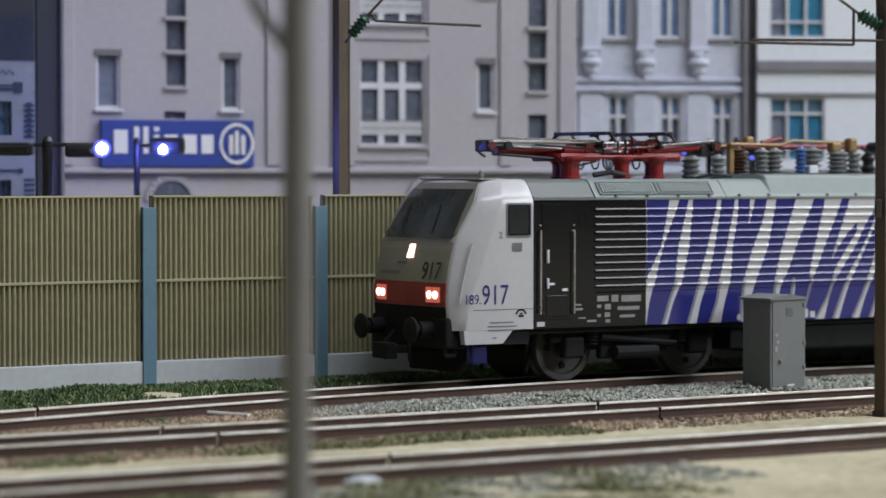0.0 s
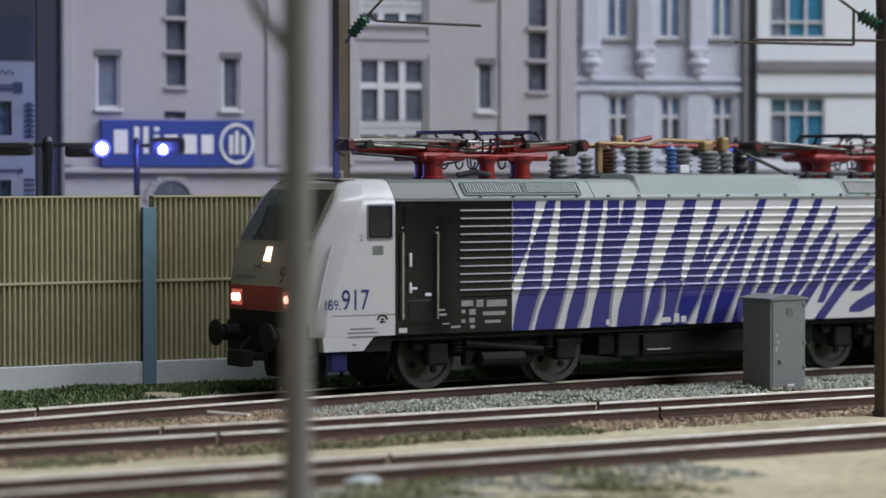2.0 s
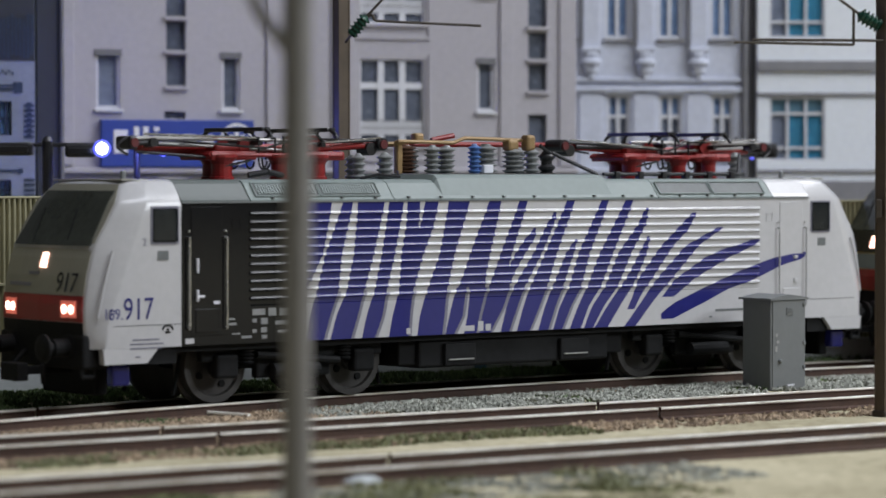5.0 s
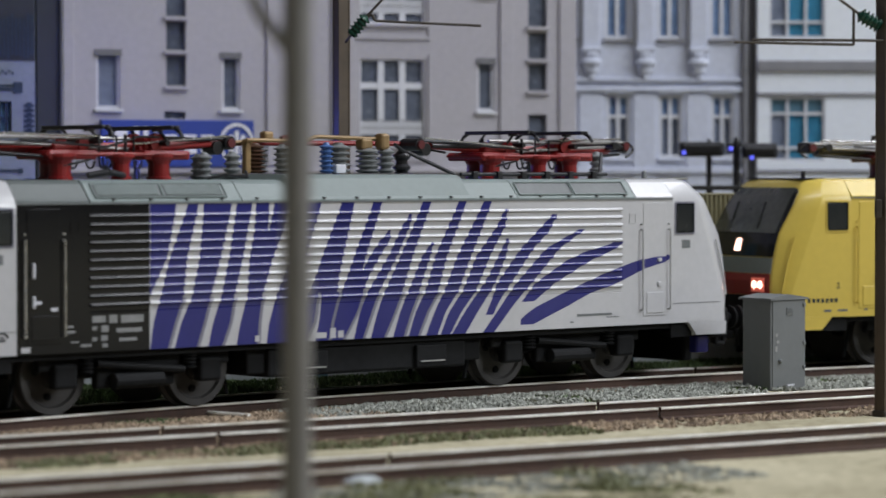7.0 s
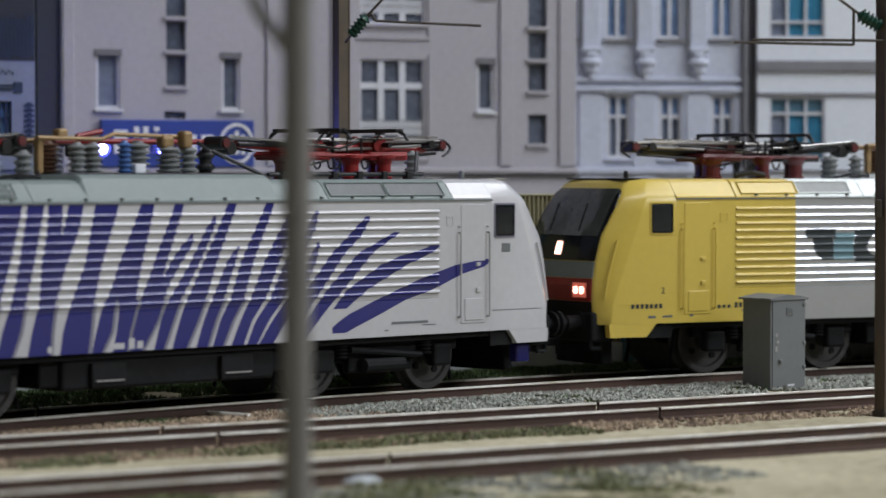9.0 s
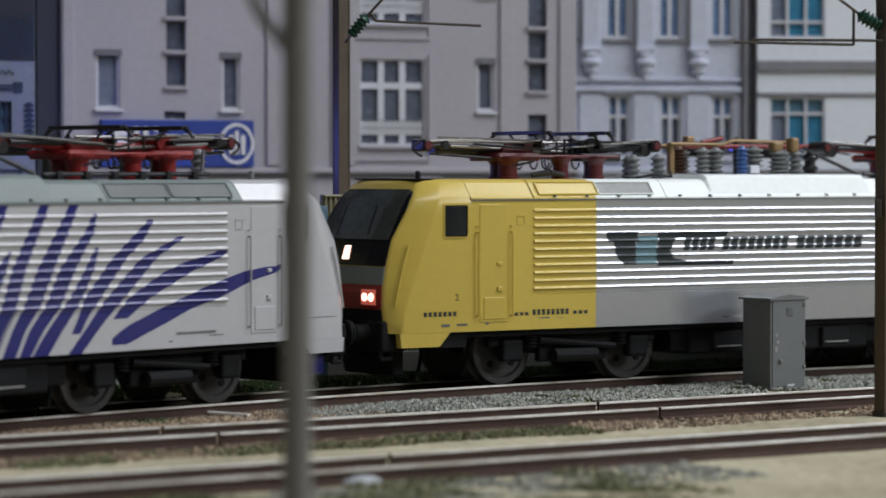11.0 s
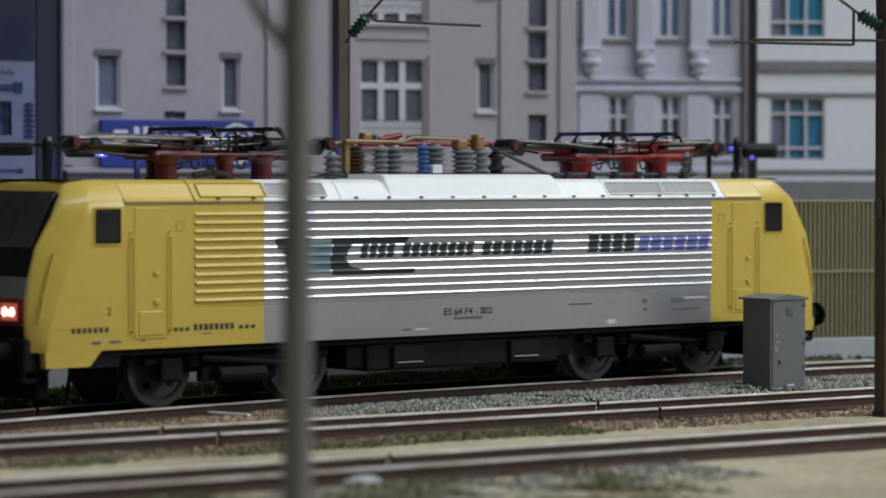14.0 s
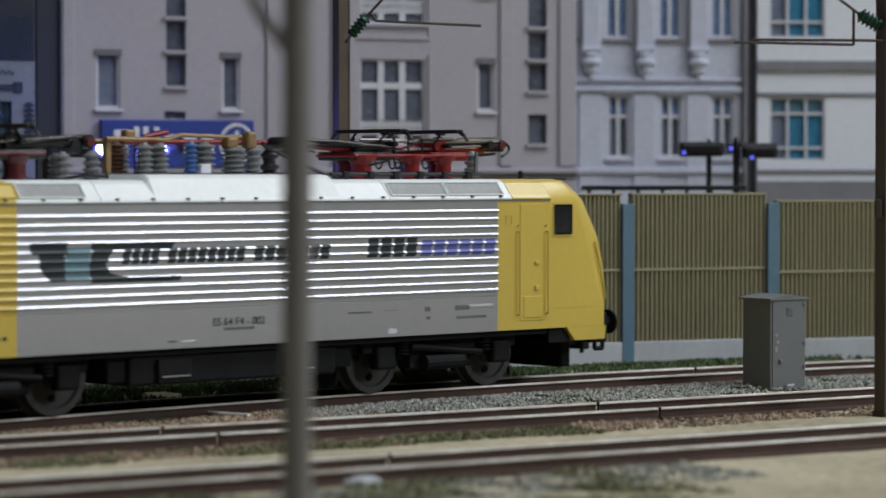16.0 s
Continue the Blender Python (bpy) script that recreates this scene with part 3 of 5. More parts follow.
def grey_house():
    b = thing("grey_stucco_house", "grey stucco town house with narrow windows and a blue shop sign", "house", at=mm(-95.5, 730, 0, 0, 0, 20))
    width = 139.5
    stairs = [(26.6, 31.8, 84.5, 94.5), (26.6, 31.8, 75.9, 83.3), (26.6, 31.8, 66.8, 74.6), (125.8, 131.1, 83.6, 96.8), (125.8, 131.1, 75.0, 82.1), (125.8, 131.1, 66.5, 73.7), (125.8, 131.1, 52.4, 60.3),
              (26.0, 31.7, 58.4, 60.4), (125.8, 131.1, 98, 108), (26.6, 31.8, 96, 106)]
    narrow = [(8.4, 14.6, 61.0, 75.6), (41.3, 46.1, 60.9, 75.2), (111.3, 116.1, 61.1, 74.7), (8.4, 14.6, 92, 106), (41.3, 46.1, 92, 106), (111.3, 116.1, 92, 106)]
    wide = [(78.6, 96.5, 51.9, 74.5), (78.6, 96.5, 83.8, 106)]
    arch = [(22.5, 33.0, -1, 40.0)]
    part("wall", facade_wall(width, -1, 140, stairs + narrow + wide + arch, 3.0), STUCCO, b, "grey stucco wall")
    part("core", box(0.5, width - 0.5, 3.1, 40, -1, 139), STUCCO, b)
    part("roof", loft([[(-2, -2, 140), (width + 2, -2, 140), (width + 2, 42, 140), (-2, 42, 140)], [(6, 14, 156), (width - 6, 14, 156), (width - 6, 26, 156), (6, 26, 156)]]), STONE_DARK, b, "dark pitched roof")
    for q in stairs:
        window(b, *q, (), (), PANE, STONE_DARK, rim=0.25, sill=STUCCO)
    for i, q in enumerate(narrow):
        w = window(b, *q, (), (), PANE_LIGHT if i in (0, 3) else PANE, rim=0.7, sill=FRAME_WHITE)
        part("blind_box", box(q[0] - 0.4, q[1] + 0.4, -0.35, 1.0, q[3] - 1.2, q[3] + 0.4), STONE_DARK, w, "dark blind box")
    for q in wide:
        w = window(b, *q, (0.335, 0.665), (0.16, 0.24, 0.69), PANE, rim=0.5, bar=1.7, sill=STUCCO, pane_map={(i, 1): FRAME_WHITE for i in range(3)})
        part("juliet_rail", rods([((q[0] + .5, 0.0, q[2] + 6.6), (q[1] - .5, 0.0, q[2] + 6.6)), ((q[0] + .5, 0.0, q[2] + 4.6), (q[1] - .5, 0.0, q[2] + 4.6))], 0.12, 6), STONE_DARK, w)
        bm = bmesh.new()
        for r in ((q[0] - 1.6, q[0] - 0.9, q[2] - 3, q[3] + 1.4), (q[1] + 0.9, q[1] + 1.6, q[2] - 3, q[3] + 1.4), (q[0] - 1.6, q[1] + 1.6, q[2] - 4.2, q[2] - 3.2)):
            add_box(bm, r[0], r[1], -0.5, 0.05, r[2], r[3], 0.08)
        part("window_surround", bm, STUCCO, b)
    for x0, x1 in ((70.8, 77.0), (53.2, 57.4), (117.6, 121.4), (-0.3, 2.6), (134.6, 139.3)):
        part("pilaster", box(x0, x1, -0.7, 0.05, 46.6, 139, 0.15), STUCCO, b)
    part("cornice", box(-0.4, width + 0.2, -1.6, 0.1, 44.6, 46.0, 0.3), STUCCO, b, "moulded string course")
    part("cornice", box(-0.4, width + 0.2, -0.8, 0.1, 43.6, 44.5, 0.2), STONE_DARK, b)
    # round arch over the doorway
    bm = bmesh.new()
    for i in range(14):
        a, c = math.pi * i / 14 + 0.02, math.pi * (i + 1) / 14 - 0.02
        pts = [(27.8 + r * math.cos(q), 37.6 + r * math.sin(q)) for r, q in ((5.2, a), (6.9, a), (6.9, c), (5.2, c))]
        vs = [[bm.verts.new((x, y, z)) for x, z in pts] for y in (-0.8, 0.1)]
        bm.faces.new(vs[0]), bm.faces.new(list(reversed(vs[1])))
        for k in range(4):
            bm.faces.new((vs[0][k], vs[0][(k + 1) % 4], vs[1][(k + 1) % 4], vs[1][k]))
    bmesh.ops.recalc_face_normals(bm, faces=bm.faces)
    part("door_arch", bm, STUCCO, b, "stone arch over the doorway")
    bm = lathe([(5.1, 0), (5.1, 0.3)], 28, Matrix.Translation((27.8, -0.05, 37.6)) @ Matrix.Rotation(radians(90), 4, "X"))
    part("fanlight", bm, PANE, b, "dark fanlight in the arch")
    bm = bmesh.new()
    for i in range(14):
        a, c = math.pi * i / 14 + 0.02, math.pi * (i + 1) / 14 - 0.02
        pts = [(98.0 + r * math.cos(q), 37.4 + r * math.sin(q)) for r, q in ((5.2, a), (6.9, a), (6.9, c), (5.2, c))]
        vs = [[bm.verts.new((x, y, z)) for x, z in pts] for y in (-0.8, 0.1)]
        bm.faces.new(vs[0]), bm.faces.new(list(reversed(vs[1])))
        for k in range(4):
            bm.faces.new((vs[0][k], vs[0][(k + 1) % 4], vs[1][(k + 1) % 4], vs[1][k]))
    bmesh.ops.recalc_face_normals(bm, faces=bm.faces)
    part("door_arch", bm, STUCCO, b)
    # blue sign: white strokes and a ringed emblem as plain shapes
    s = thing("shop_sign", "blue sign board with white shapes and a ringed emblem", "sign", at=mm(-95.5, 730, 0, 0, 0, 20) @ mm(0, -2.0, 0))
    part("board", box(9.2, 49.3, 0, 1.9, 46.2, 58.2, 0.2), SIGN_BLUE, s)
    for x0, x1, z0, z1 in ((12.4, 16.0, 49.6, 55.6), (17.6, 19.0, 49.6, 56.4), (20.0, 21.4, 49.6, 56.4), (22.8, 24.2, 49.6, 54.4), (22.8, 24.2, 55.2, 56.4), (25.6, 29.0, 49.6, 54.4),
                           (30.4, 34.0, 49.6, 54.4), (35.2, 38.4, 49.6, 54.4)):
        part("white_stroke", box(x0, x1, -0.25, 0.05, z0, z1, 0.08), SIGN_WHITE, s, "white block shape")
    bm = bmesh.new()
    for i in range(36):
        a, c = 2 * math.pi * i / 36, 2 * math.pi * (i + 1) / 36
        pts = [(44.6 + r * math.cos(q), 52.2 + r * math.sin(q) * 1.15) for r, q in ((3.85, a), (4.6, a), (4.6, c), (3.85, c))]
        bm.faces.new([bm.verts.new((x, -0.25, z)) for x, z in reversed(pts)])
    for x, z1 in ((42.7, 54.4), (44.2, 55.4), (45.9, 54.4)):
        add_box(bm, x - 0.15, x + 0.95, -0.3, 0.05, 49.4, z1, 0.08)
    part("ring_emblem", bm, SIGN_WHITE, s, "white ring round three bars")


SIGN_WHITE = principled("white_sign_paint", (0.75, 0.75, 0.78), 0.5, vary=0.04)
PANE_LIGHT = principled("pale_grey_blue_pane", (0.17, 0.2, 0.27), 0.3, vary=0.2, patch=6)
grey_house()


def pale_house():
    b = thing("pale_ornate_house", "pale blue-grey ornate house with tall windows and consoles", "house", at=mm(33.4, 783, 0, 0, 0, 8))
    width = 48.2
    up = [(0.4, 2.8, 81.0, 101), (10.6, 17.3, 81.0, 101), (25.1, 31.7, 81.1, 101), (39.6, 46.2, 81.2, 101)]
    low = [(0.5, 2.5, 48.8, 65.8), (11.1, 17.4, 48.8, 65.8), (25.5, 31.8, 48.8, 65.8), (40.0, 46.2, 48.8, 65.8)]
    part("wall", facade_wall(width, -1, 140, up + low, 3.0), STUCCO_PALE, b, "pale blue-grey wall")
    part("core", box(0.5, width - 0.5, 3.1, 36, -1, 139), STUCCO_PALE, b)
    part("roof", loft([[(-1, -2, 140), (width + 1, -2, 140), (width + 1, 38, 140), (-1, 38, 140)], [(4, 12, 154), (width - 4, 12, 154), (width - 4, 24, 154), (4, 24, 154)]]), STONE_DARK, b, "dark pitched roof")
    for q in up:
        window(b, *q, (0.5,) if q[1] - q[0] > 4 else (), (), PANE_SKY, bar=1.0, rim=0.8, sill=STONE_MID)
    for q in low:
        w = window(b, *q, (0.5,) if q[1] - q[0] > 4 else (), (0.66,), PANE_SKY, bar=1.0, rim=0.8, sill=STUCCO_PALE, pane_map={(1, 0): PANE, (0, 0): PANE_LIGHT})
        part("lintel", box(q[0] - 0.9, q[1] + 0.9, -0.8, 0.05, q[3] + 0.2, q[3] + 2.2, 0.2), STUCCO_PALE, w)
    for x0, x1 in ((3.4, 9.6), (18.3, 24.4), (33.0, 39.2)):
        p = part("pilaster", box(x0 + 0.9, x1 - 0.6, -0.9, 0.05, 78.5, 139, 0.2), STUCCO_PALE, b)
        bm = bmesh.new()
        for z, r, d in ((76.6, 2.6, 2.0), (74.6, 3.0, 2.6), (72.6, 2.2, 1.6), (71.0, 1.2, 0.9)):
            res = bmesh.ops.create_icosphere(bm, subdivisions=2, radius=1)
            bmesh.ops.transform(bm, verts=res["verts"], matrix=Matrix.Translation(((x0 + x1) / 2, -0.6, z)) @ Matrix.Diagonal((r, d, 1.6, 1)))
        add_box(bm, x0 + 0.3, x1 - 0.3, -2.4, 0.05, 77.4, 78.6, 0.2)
        part("console", bm, STUCCO_PALE, b, "carved console", smooth=False)
        part("downpipe", rods([((x0 + 0.2, -0.8, 78.6), (x0 + 0.2, -0.8, 139))], 0.35), STONE_DARK, b)
        part("lower_pilaster", box(x0, x1, -0.5, 0.05, -1, 66.2, 0.15), STUCCO_PALE, b)
    part("string_course", box(0, width, -1.0, 0.05, 69.4, 70.4, 0.2), STUCCO_PALE, b)
    part("string_course", box(0, width, -1.2, 0.05, 66.7, 67.8, 0.2), STUCCO_PALE, b)
    part("string_course", box(0, width, -1.2, 0.05, 44.6, 46.0, 0.2), STUCCO_PALE, b)
    part("corner_pipe", rods([((width + 0.9, -0.9, 0), (width + 0.9, -0.9, 139))], 0.8, 10), STONE_MID, b)
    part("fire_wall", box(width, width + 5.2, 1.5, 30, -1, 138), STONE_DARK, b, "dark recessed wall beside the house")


STONE_MID = principled("grey_stone_sill", (0.24, 0.24, 0.26), 0.8, vary=0.12)
pale_house()


def white_house():
    b = thing("white_modern_house", "white rendered house with bright blue window panes", "house", at=mm(85.3, 787.2, 0, 0, 0, 4))
    width = 62.0
    holes = [(3.2, 18.5, 81.3, 101), (3.3, 18.6, 48.0, 65.3), (33.0, 48.3, 81.3, 101), (33.0, 48.3, 48.0, 65.3)]
    part("wall", facade_wall(width, -1, 140, holes, 3.0), STUCCO_WHITE, b, "white rendered wall")
    part("core", box(0.5, width - 0.5, 3.1, 36, -1, 139), STUCCO_WHITE, b)
    part("roof", box(-1, width + 1, -2, 38, 140, 143, 0.4), STONE_DARK, b, "flat dark roof edge")
    for q in holes:
        window(b, *q, (0.33, 0.66), (0.2, 0.74) if q[2] < 70 else (0.22,), PANE_BLUE, bar=0.8, rim=0.6, depth=1.0,
               pane_map={(0, 0): PANE_LIGHT, (0, 1): PANE_LIGHT, (0, 2): PANE_TEAL, (1, 2): PANE_TEAL, (2, 2): PANE_TEAL, (1, 1): PANE_BLUE})
    part("band", box(0, width, -0.9, 0.05, 72.2, 75.2, 0.25), STONE_MID, b, "dark horizontal band")
    part("band", box(0, width, -0.6, 0.05, 65.6, 66.5, 0.15), STONE_MID, b)
    part("band", box(0, width, -0.6, 0.05, 44.7, 45.6, 0.15), STONE_MID, b)
    part("base", box(0, width, -0.4, 0.05, -1, 42.5, 0.1), STONE_MID, b, "grey base course")


PANE_TEAL = principled("teal_pane", (0.10, 0.2, 0.27), 0.3, vary=0.2, patch=6)
white_house()


def patterned_house():
    b = thing("patterned_house", "white house with dark blue patterned panels at its corner", "house", at=mm(-116.2, 690, 0, 0, 0, 16))
    width = 19.2
    holes = [(10.6, 13.6, 53.7, 61.8), (10.6, 13.4, 38.0, 43.0)]
    part("wall", facade_wall(width, -1, 140, holes, 2.0), WALL_COOL, b)
    part("core", box(-20, width - 0.3, 2.1, 20, -1, 139), WALL_COOL, b)
    part("roof", box(-22, width + 1, -1, 22, 140, 143, 0.4), STONE_DARK, b)
    for q in holes:
        window(b, *q, (0.6,), (0.5,), PANE_TEAL, bar=0.5, rim=0.4, frame=DARK_BLUE)
    rnd = random.Random(4)
    bm = bmesh.new()
    for i in range(9):
        x = 10.6 + i * 0.95
        add_box(bm, x, x + 0.6, -0.35, 0.05, 72.0 + rnd.uniform(0, 1), 82.6 + rnd.uniform(-1.2, 0.4))
    part("pattern_panel", bm, DARK_BLUE, b, "dark blue slatted panel")
    bm = bmesh.new()
    add_box(bm, 10.2, 19.1, -0.2, 0.06, 71.6, 87.0)
    part("panel_back", bm, DARK_WALL, b)
    bm = bmesh.new()
    for z0, z1, x0, x1 in ((63.8, 66.4, 14.0, 16.2), (64.4, 65.0, 10.2, 14.0), (65.4, 65.8, 10.2, 14.0), (45.0, 45.5, 10.6, 15.0), (44.6, 45.8, 15.0, 16.2)):
        add_box(bm, x0, x1, -0.25, 0.05, z0, z1)
    for i in range(7):
        add_box(bm, 16.5, 18.9, -0.25, 0.05, 53.0 + i * 1.25, 53.6 + i * 1.25)
        add_box(bm, 17.1, 18.3, -0.3, 0.05, 53.6 + i * 1.25, 54.1 + i * 1.25)
    for i in range(4):
        add_box(bm, 16.5, 18.9, -0.25, 0.05, 39.0 + i * 1.25, 39.6 + i * 1.25)
    for i in range(5):
        add_box(bm, 10.4 + i * 0.8, 10.8 + i * 0.8, -0.25, 0.05, 68.2 + (i % 2) * 0.5, 68.8 + (i % 2) * 0.5)
    part("pattern_band", bm, DARK_BLUE, b, "dark blue ornamental blocks")
    c = thing("dark_house_corner", "dark grey narrow wall strip between two houses", "wall", at=mm(-97.6, 697, 0, 0, 0, 20))
    part("wall", box(0, 6.8, 0, 30, -1, 140, 0.2), DARK_WALL, c)
    part("downpipe", rods([((6.1, -0.5, -1), (6.1, -0.5, 139))], 0.5), STONE_DARK, c)


WALL_COOL = principled("cool_grey_render", (0.2, 0.23, 0.27), 0.8, vary=0.15)
DARK_BLUE = principled("dark_navy_paint", (0.02, 0.035, 0.06), 0.6, vary=0.3)
DARK_WALL = principled("dark_slate_wall", (0.03, 0.034, 0.042), 0.8, vary=0.15)
patterned_house()

# low dark railing along the street behind the barrier
rail = thing("street_railing", "low dark street railing behind the barrier", "railing", at=mm(34, 712, 0, 0, 0, 18))
part("top_rail", box(0, 44, -0.5, 0.5, 40.4, 41.6, 0.2), STEEL_DARK, rail)
for i in range(7):
    part("post", rods([((2 + 6.5 * i, 0, -1), (2 + 6.5 * i, 0, 40.5))], 0.5), STEEL_DARK, rail)


# glow of the two lit floodlights
def point_lamp(name, x, y, z, power, colour):
    d = bpy.data.lights.new(name, "POINT")
    d.energy, d.color, d.shadow_soft_size = power, colour, 1.5 * S
    ob = new(name, d)
    ob.matrix_world = mm(x, y, z)


point_lamp("floodlight_glow", -77.3, 660.5, 50.0, 0.024, (0.13, 0.17, 1.0))
point_lamp("floodlight_glow", -65.4, 675.6, 50.0, 0.017, (0.13, 0.17, 1.0))


# loose odds and ends between the tracks
def loose_rod(a, b, mat, label):
    bm = rods([((a[0], a[1], a[2]), (b[0], b[1], b[2]))], 0.5, 8)
    ob = finish("loose_rail_piece", bm, mat)
    tagged(ob, label, "rail piece", "loose pieces between the tracks")


loose_rod((-48.0, 561.0, -1.7), (-37.0, 552.0, -1.7), RAIL_TOP, "short bright rail piece lying in the ballast")
loose_rod((35.1, 552.0, -1.9), (47.0, 559.6, -1.9), SLEEPER, "short rusty rail piece lying beside the track")
bm = bmesh.new()
bmesh.ops.create_icosphere(bm, subdivisions=2, radius=2.2)
for v in bm.verts:
    k = 1 + 0.35 * noise.noise(v.co * 0.9)
    v.co = Vector((v.co.x * 1.7 * k, v.co.y * k, v.co.z * 0.55 * k))
bmesh.ops.translate(bm, verts=bm.verts, vec=(-12.7, 437.0, -2.2))
tagged(finish("plaster_lump", bm, PLINTH), "pale lump of plaster lying on the ground", "stone")

# ---- locomotives (x runs from the front, negative, to the rear; the visible side is at negative y) ----
HALF = 17.2


def lerp_table(table, z):
    if z <= table[0][0]:
        return table[0][1]
    for (a, p), (b, q) in zip(table, table[1:]):
        if z <= b:
            return p + (q - p) * (z - a) / (b - a)
    return table[-1][1]


NOSE = [(8.8, 104.6), (12, 105.2), (16, 105.5), (20, 105.6), (26, 104.6), (31, 103.2), (39, 98.3), (42.2, 96.0), (43.0, 95.2), (43.4, 93.6)]
FOLD = [(8.8, 102.4), (16, 102.0), (31, 96.4), (38.6, 93.6), (42.2, 92.2), (43.4, 91.0)]
WIDTH = [(8.8, 16.6), (11.8, 17.2), (38.8, 17.2), (40.0, 16.6), (42.2, 14.9), (43.0, 14.0), (43.4, 12.4)]


def nose_half(z):
    """Half of the cab's plan at height z: flat side, fold, slanted cheek, corner, slightly bowed front."""
    f, w, b = lerp_table(NOSE, z), lerp_table(WIDTH, z), lerp_table(FOLD, z)
    return [(b - 0.4, w), (b + 0.2, w - 0.12), (f - 0.55, w - 2.35), (f - 0.15, w - 2.75), (f, w - 3.2), (f + 0.6, w - 9), (f + 0.8, 0)]


def front_u(v, z):
    pts = [(p[1], p[0]) for p in reversed(nose_half(z))]
    return lerp_table(pts, abs(v))


def cab_shell(sign, u_in, z_levels):
    rings = []
    for z in z_levels:
        half = [(u_in, lerp_table(WIDTH, z))] + nose_half(z)
        ring = [(u, -v) for u, v in half] + [(u, v) for u, v in reversed(half[:-1])]
        rings.append([(sign * u, v, z) for u, v in ring])
    return loft(rings)


def front_patch(sign, v0, v1, z0, z1, lift, inset_top=0.0, nv=14, nz=6, full=False):
    """A thin plate that lies on the curved nose."""
    outer, inner = [], []
    for j in range(nz + 1):
        z = z0 + (z1 - z0) * j / nz
        ro, ri = [], []
        for i in range(nv + 1):
            k = inset_top * j / nz
            v = v0 + k + (v1 - v0 - 2 * k) * i / nv
            if full:
                v = (2 * i / nv - 1) * (lerp_table(WIDTH, z) - 3.0)
            u = front_u(v, z)
            ro.append((sign * (u + lift), v, z))
            ri.append((sign * (u - 0.4), v, z))
        outer.append(ro)
        inner.append(ri)
    bm = bmesh.new()
    a = [[bm.verts.new(p) for p in r] for r in outer]
    b = [[bm.verts.new(p) for p in r] for r in inner]
    for j in range(nz):
        for i in range(nv):
            bm.faces.new((a[j][i], a[j][i + 1], a[j + 1][i + 1], a[j + 1][i]))
            bm.faces.new((b[j][i], b[j + 1][i], b[j + 1][i + 1], b[j][i + 1]))
    edge = [(0, i) for i in range(nv)] + [(j, nv) for j in range(nz)] + [(nz, i) for i in range(nv, 0, -1)] + [(j, 0) for j in range(nz, 0, -1)]
    for (j, i), (j2, i2) in zip(edge, edge[1:] + edge[:1]):
        bm.faces.new((a[j][i], a[j2][i2], b[j2][i2], b[j][i]))
    bmesh.ops.recalc_face_normals(bm, faces=bm.faces)
    return bm


RIB_COUNT, RIB_LOW, RIB_PITCH = 11, 20.05, 1.64


def rib_profile(z):
    """A rib with a rounded lower edge and a slanted upper flank."""
    return [(z + a, d) for a, d in ((0, 0), (0.05, 0.2), (0.12, 0.34), (0.22, 0.40), (0.32, 0.395), (0.42, 0.35), (0.50, 0.30), (0.67, 0.17), (0.74, 0.09), (0.79, 0))]


def rib_rows():
    rows = [(11.8, 0.0), (13, 0), (14.2, 0), (15.4, 0), (16.6, 0), (17.8, 0), (19.0, 0), (19.1, -0.12), (19.25, 0)]
    for i in range(RIB_COUNT):
        rows += rib_profile(RIB_LOW + RIB_PITCH * i) + [(RIB_LOW + RIB_PITCH * i + 1.2, 0.0)]
    return rows + [(38.1, 0.0), (38.6, 0.0), (39.0, 0.0)]


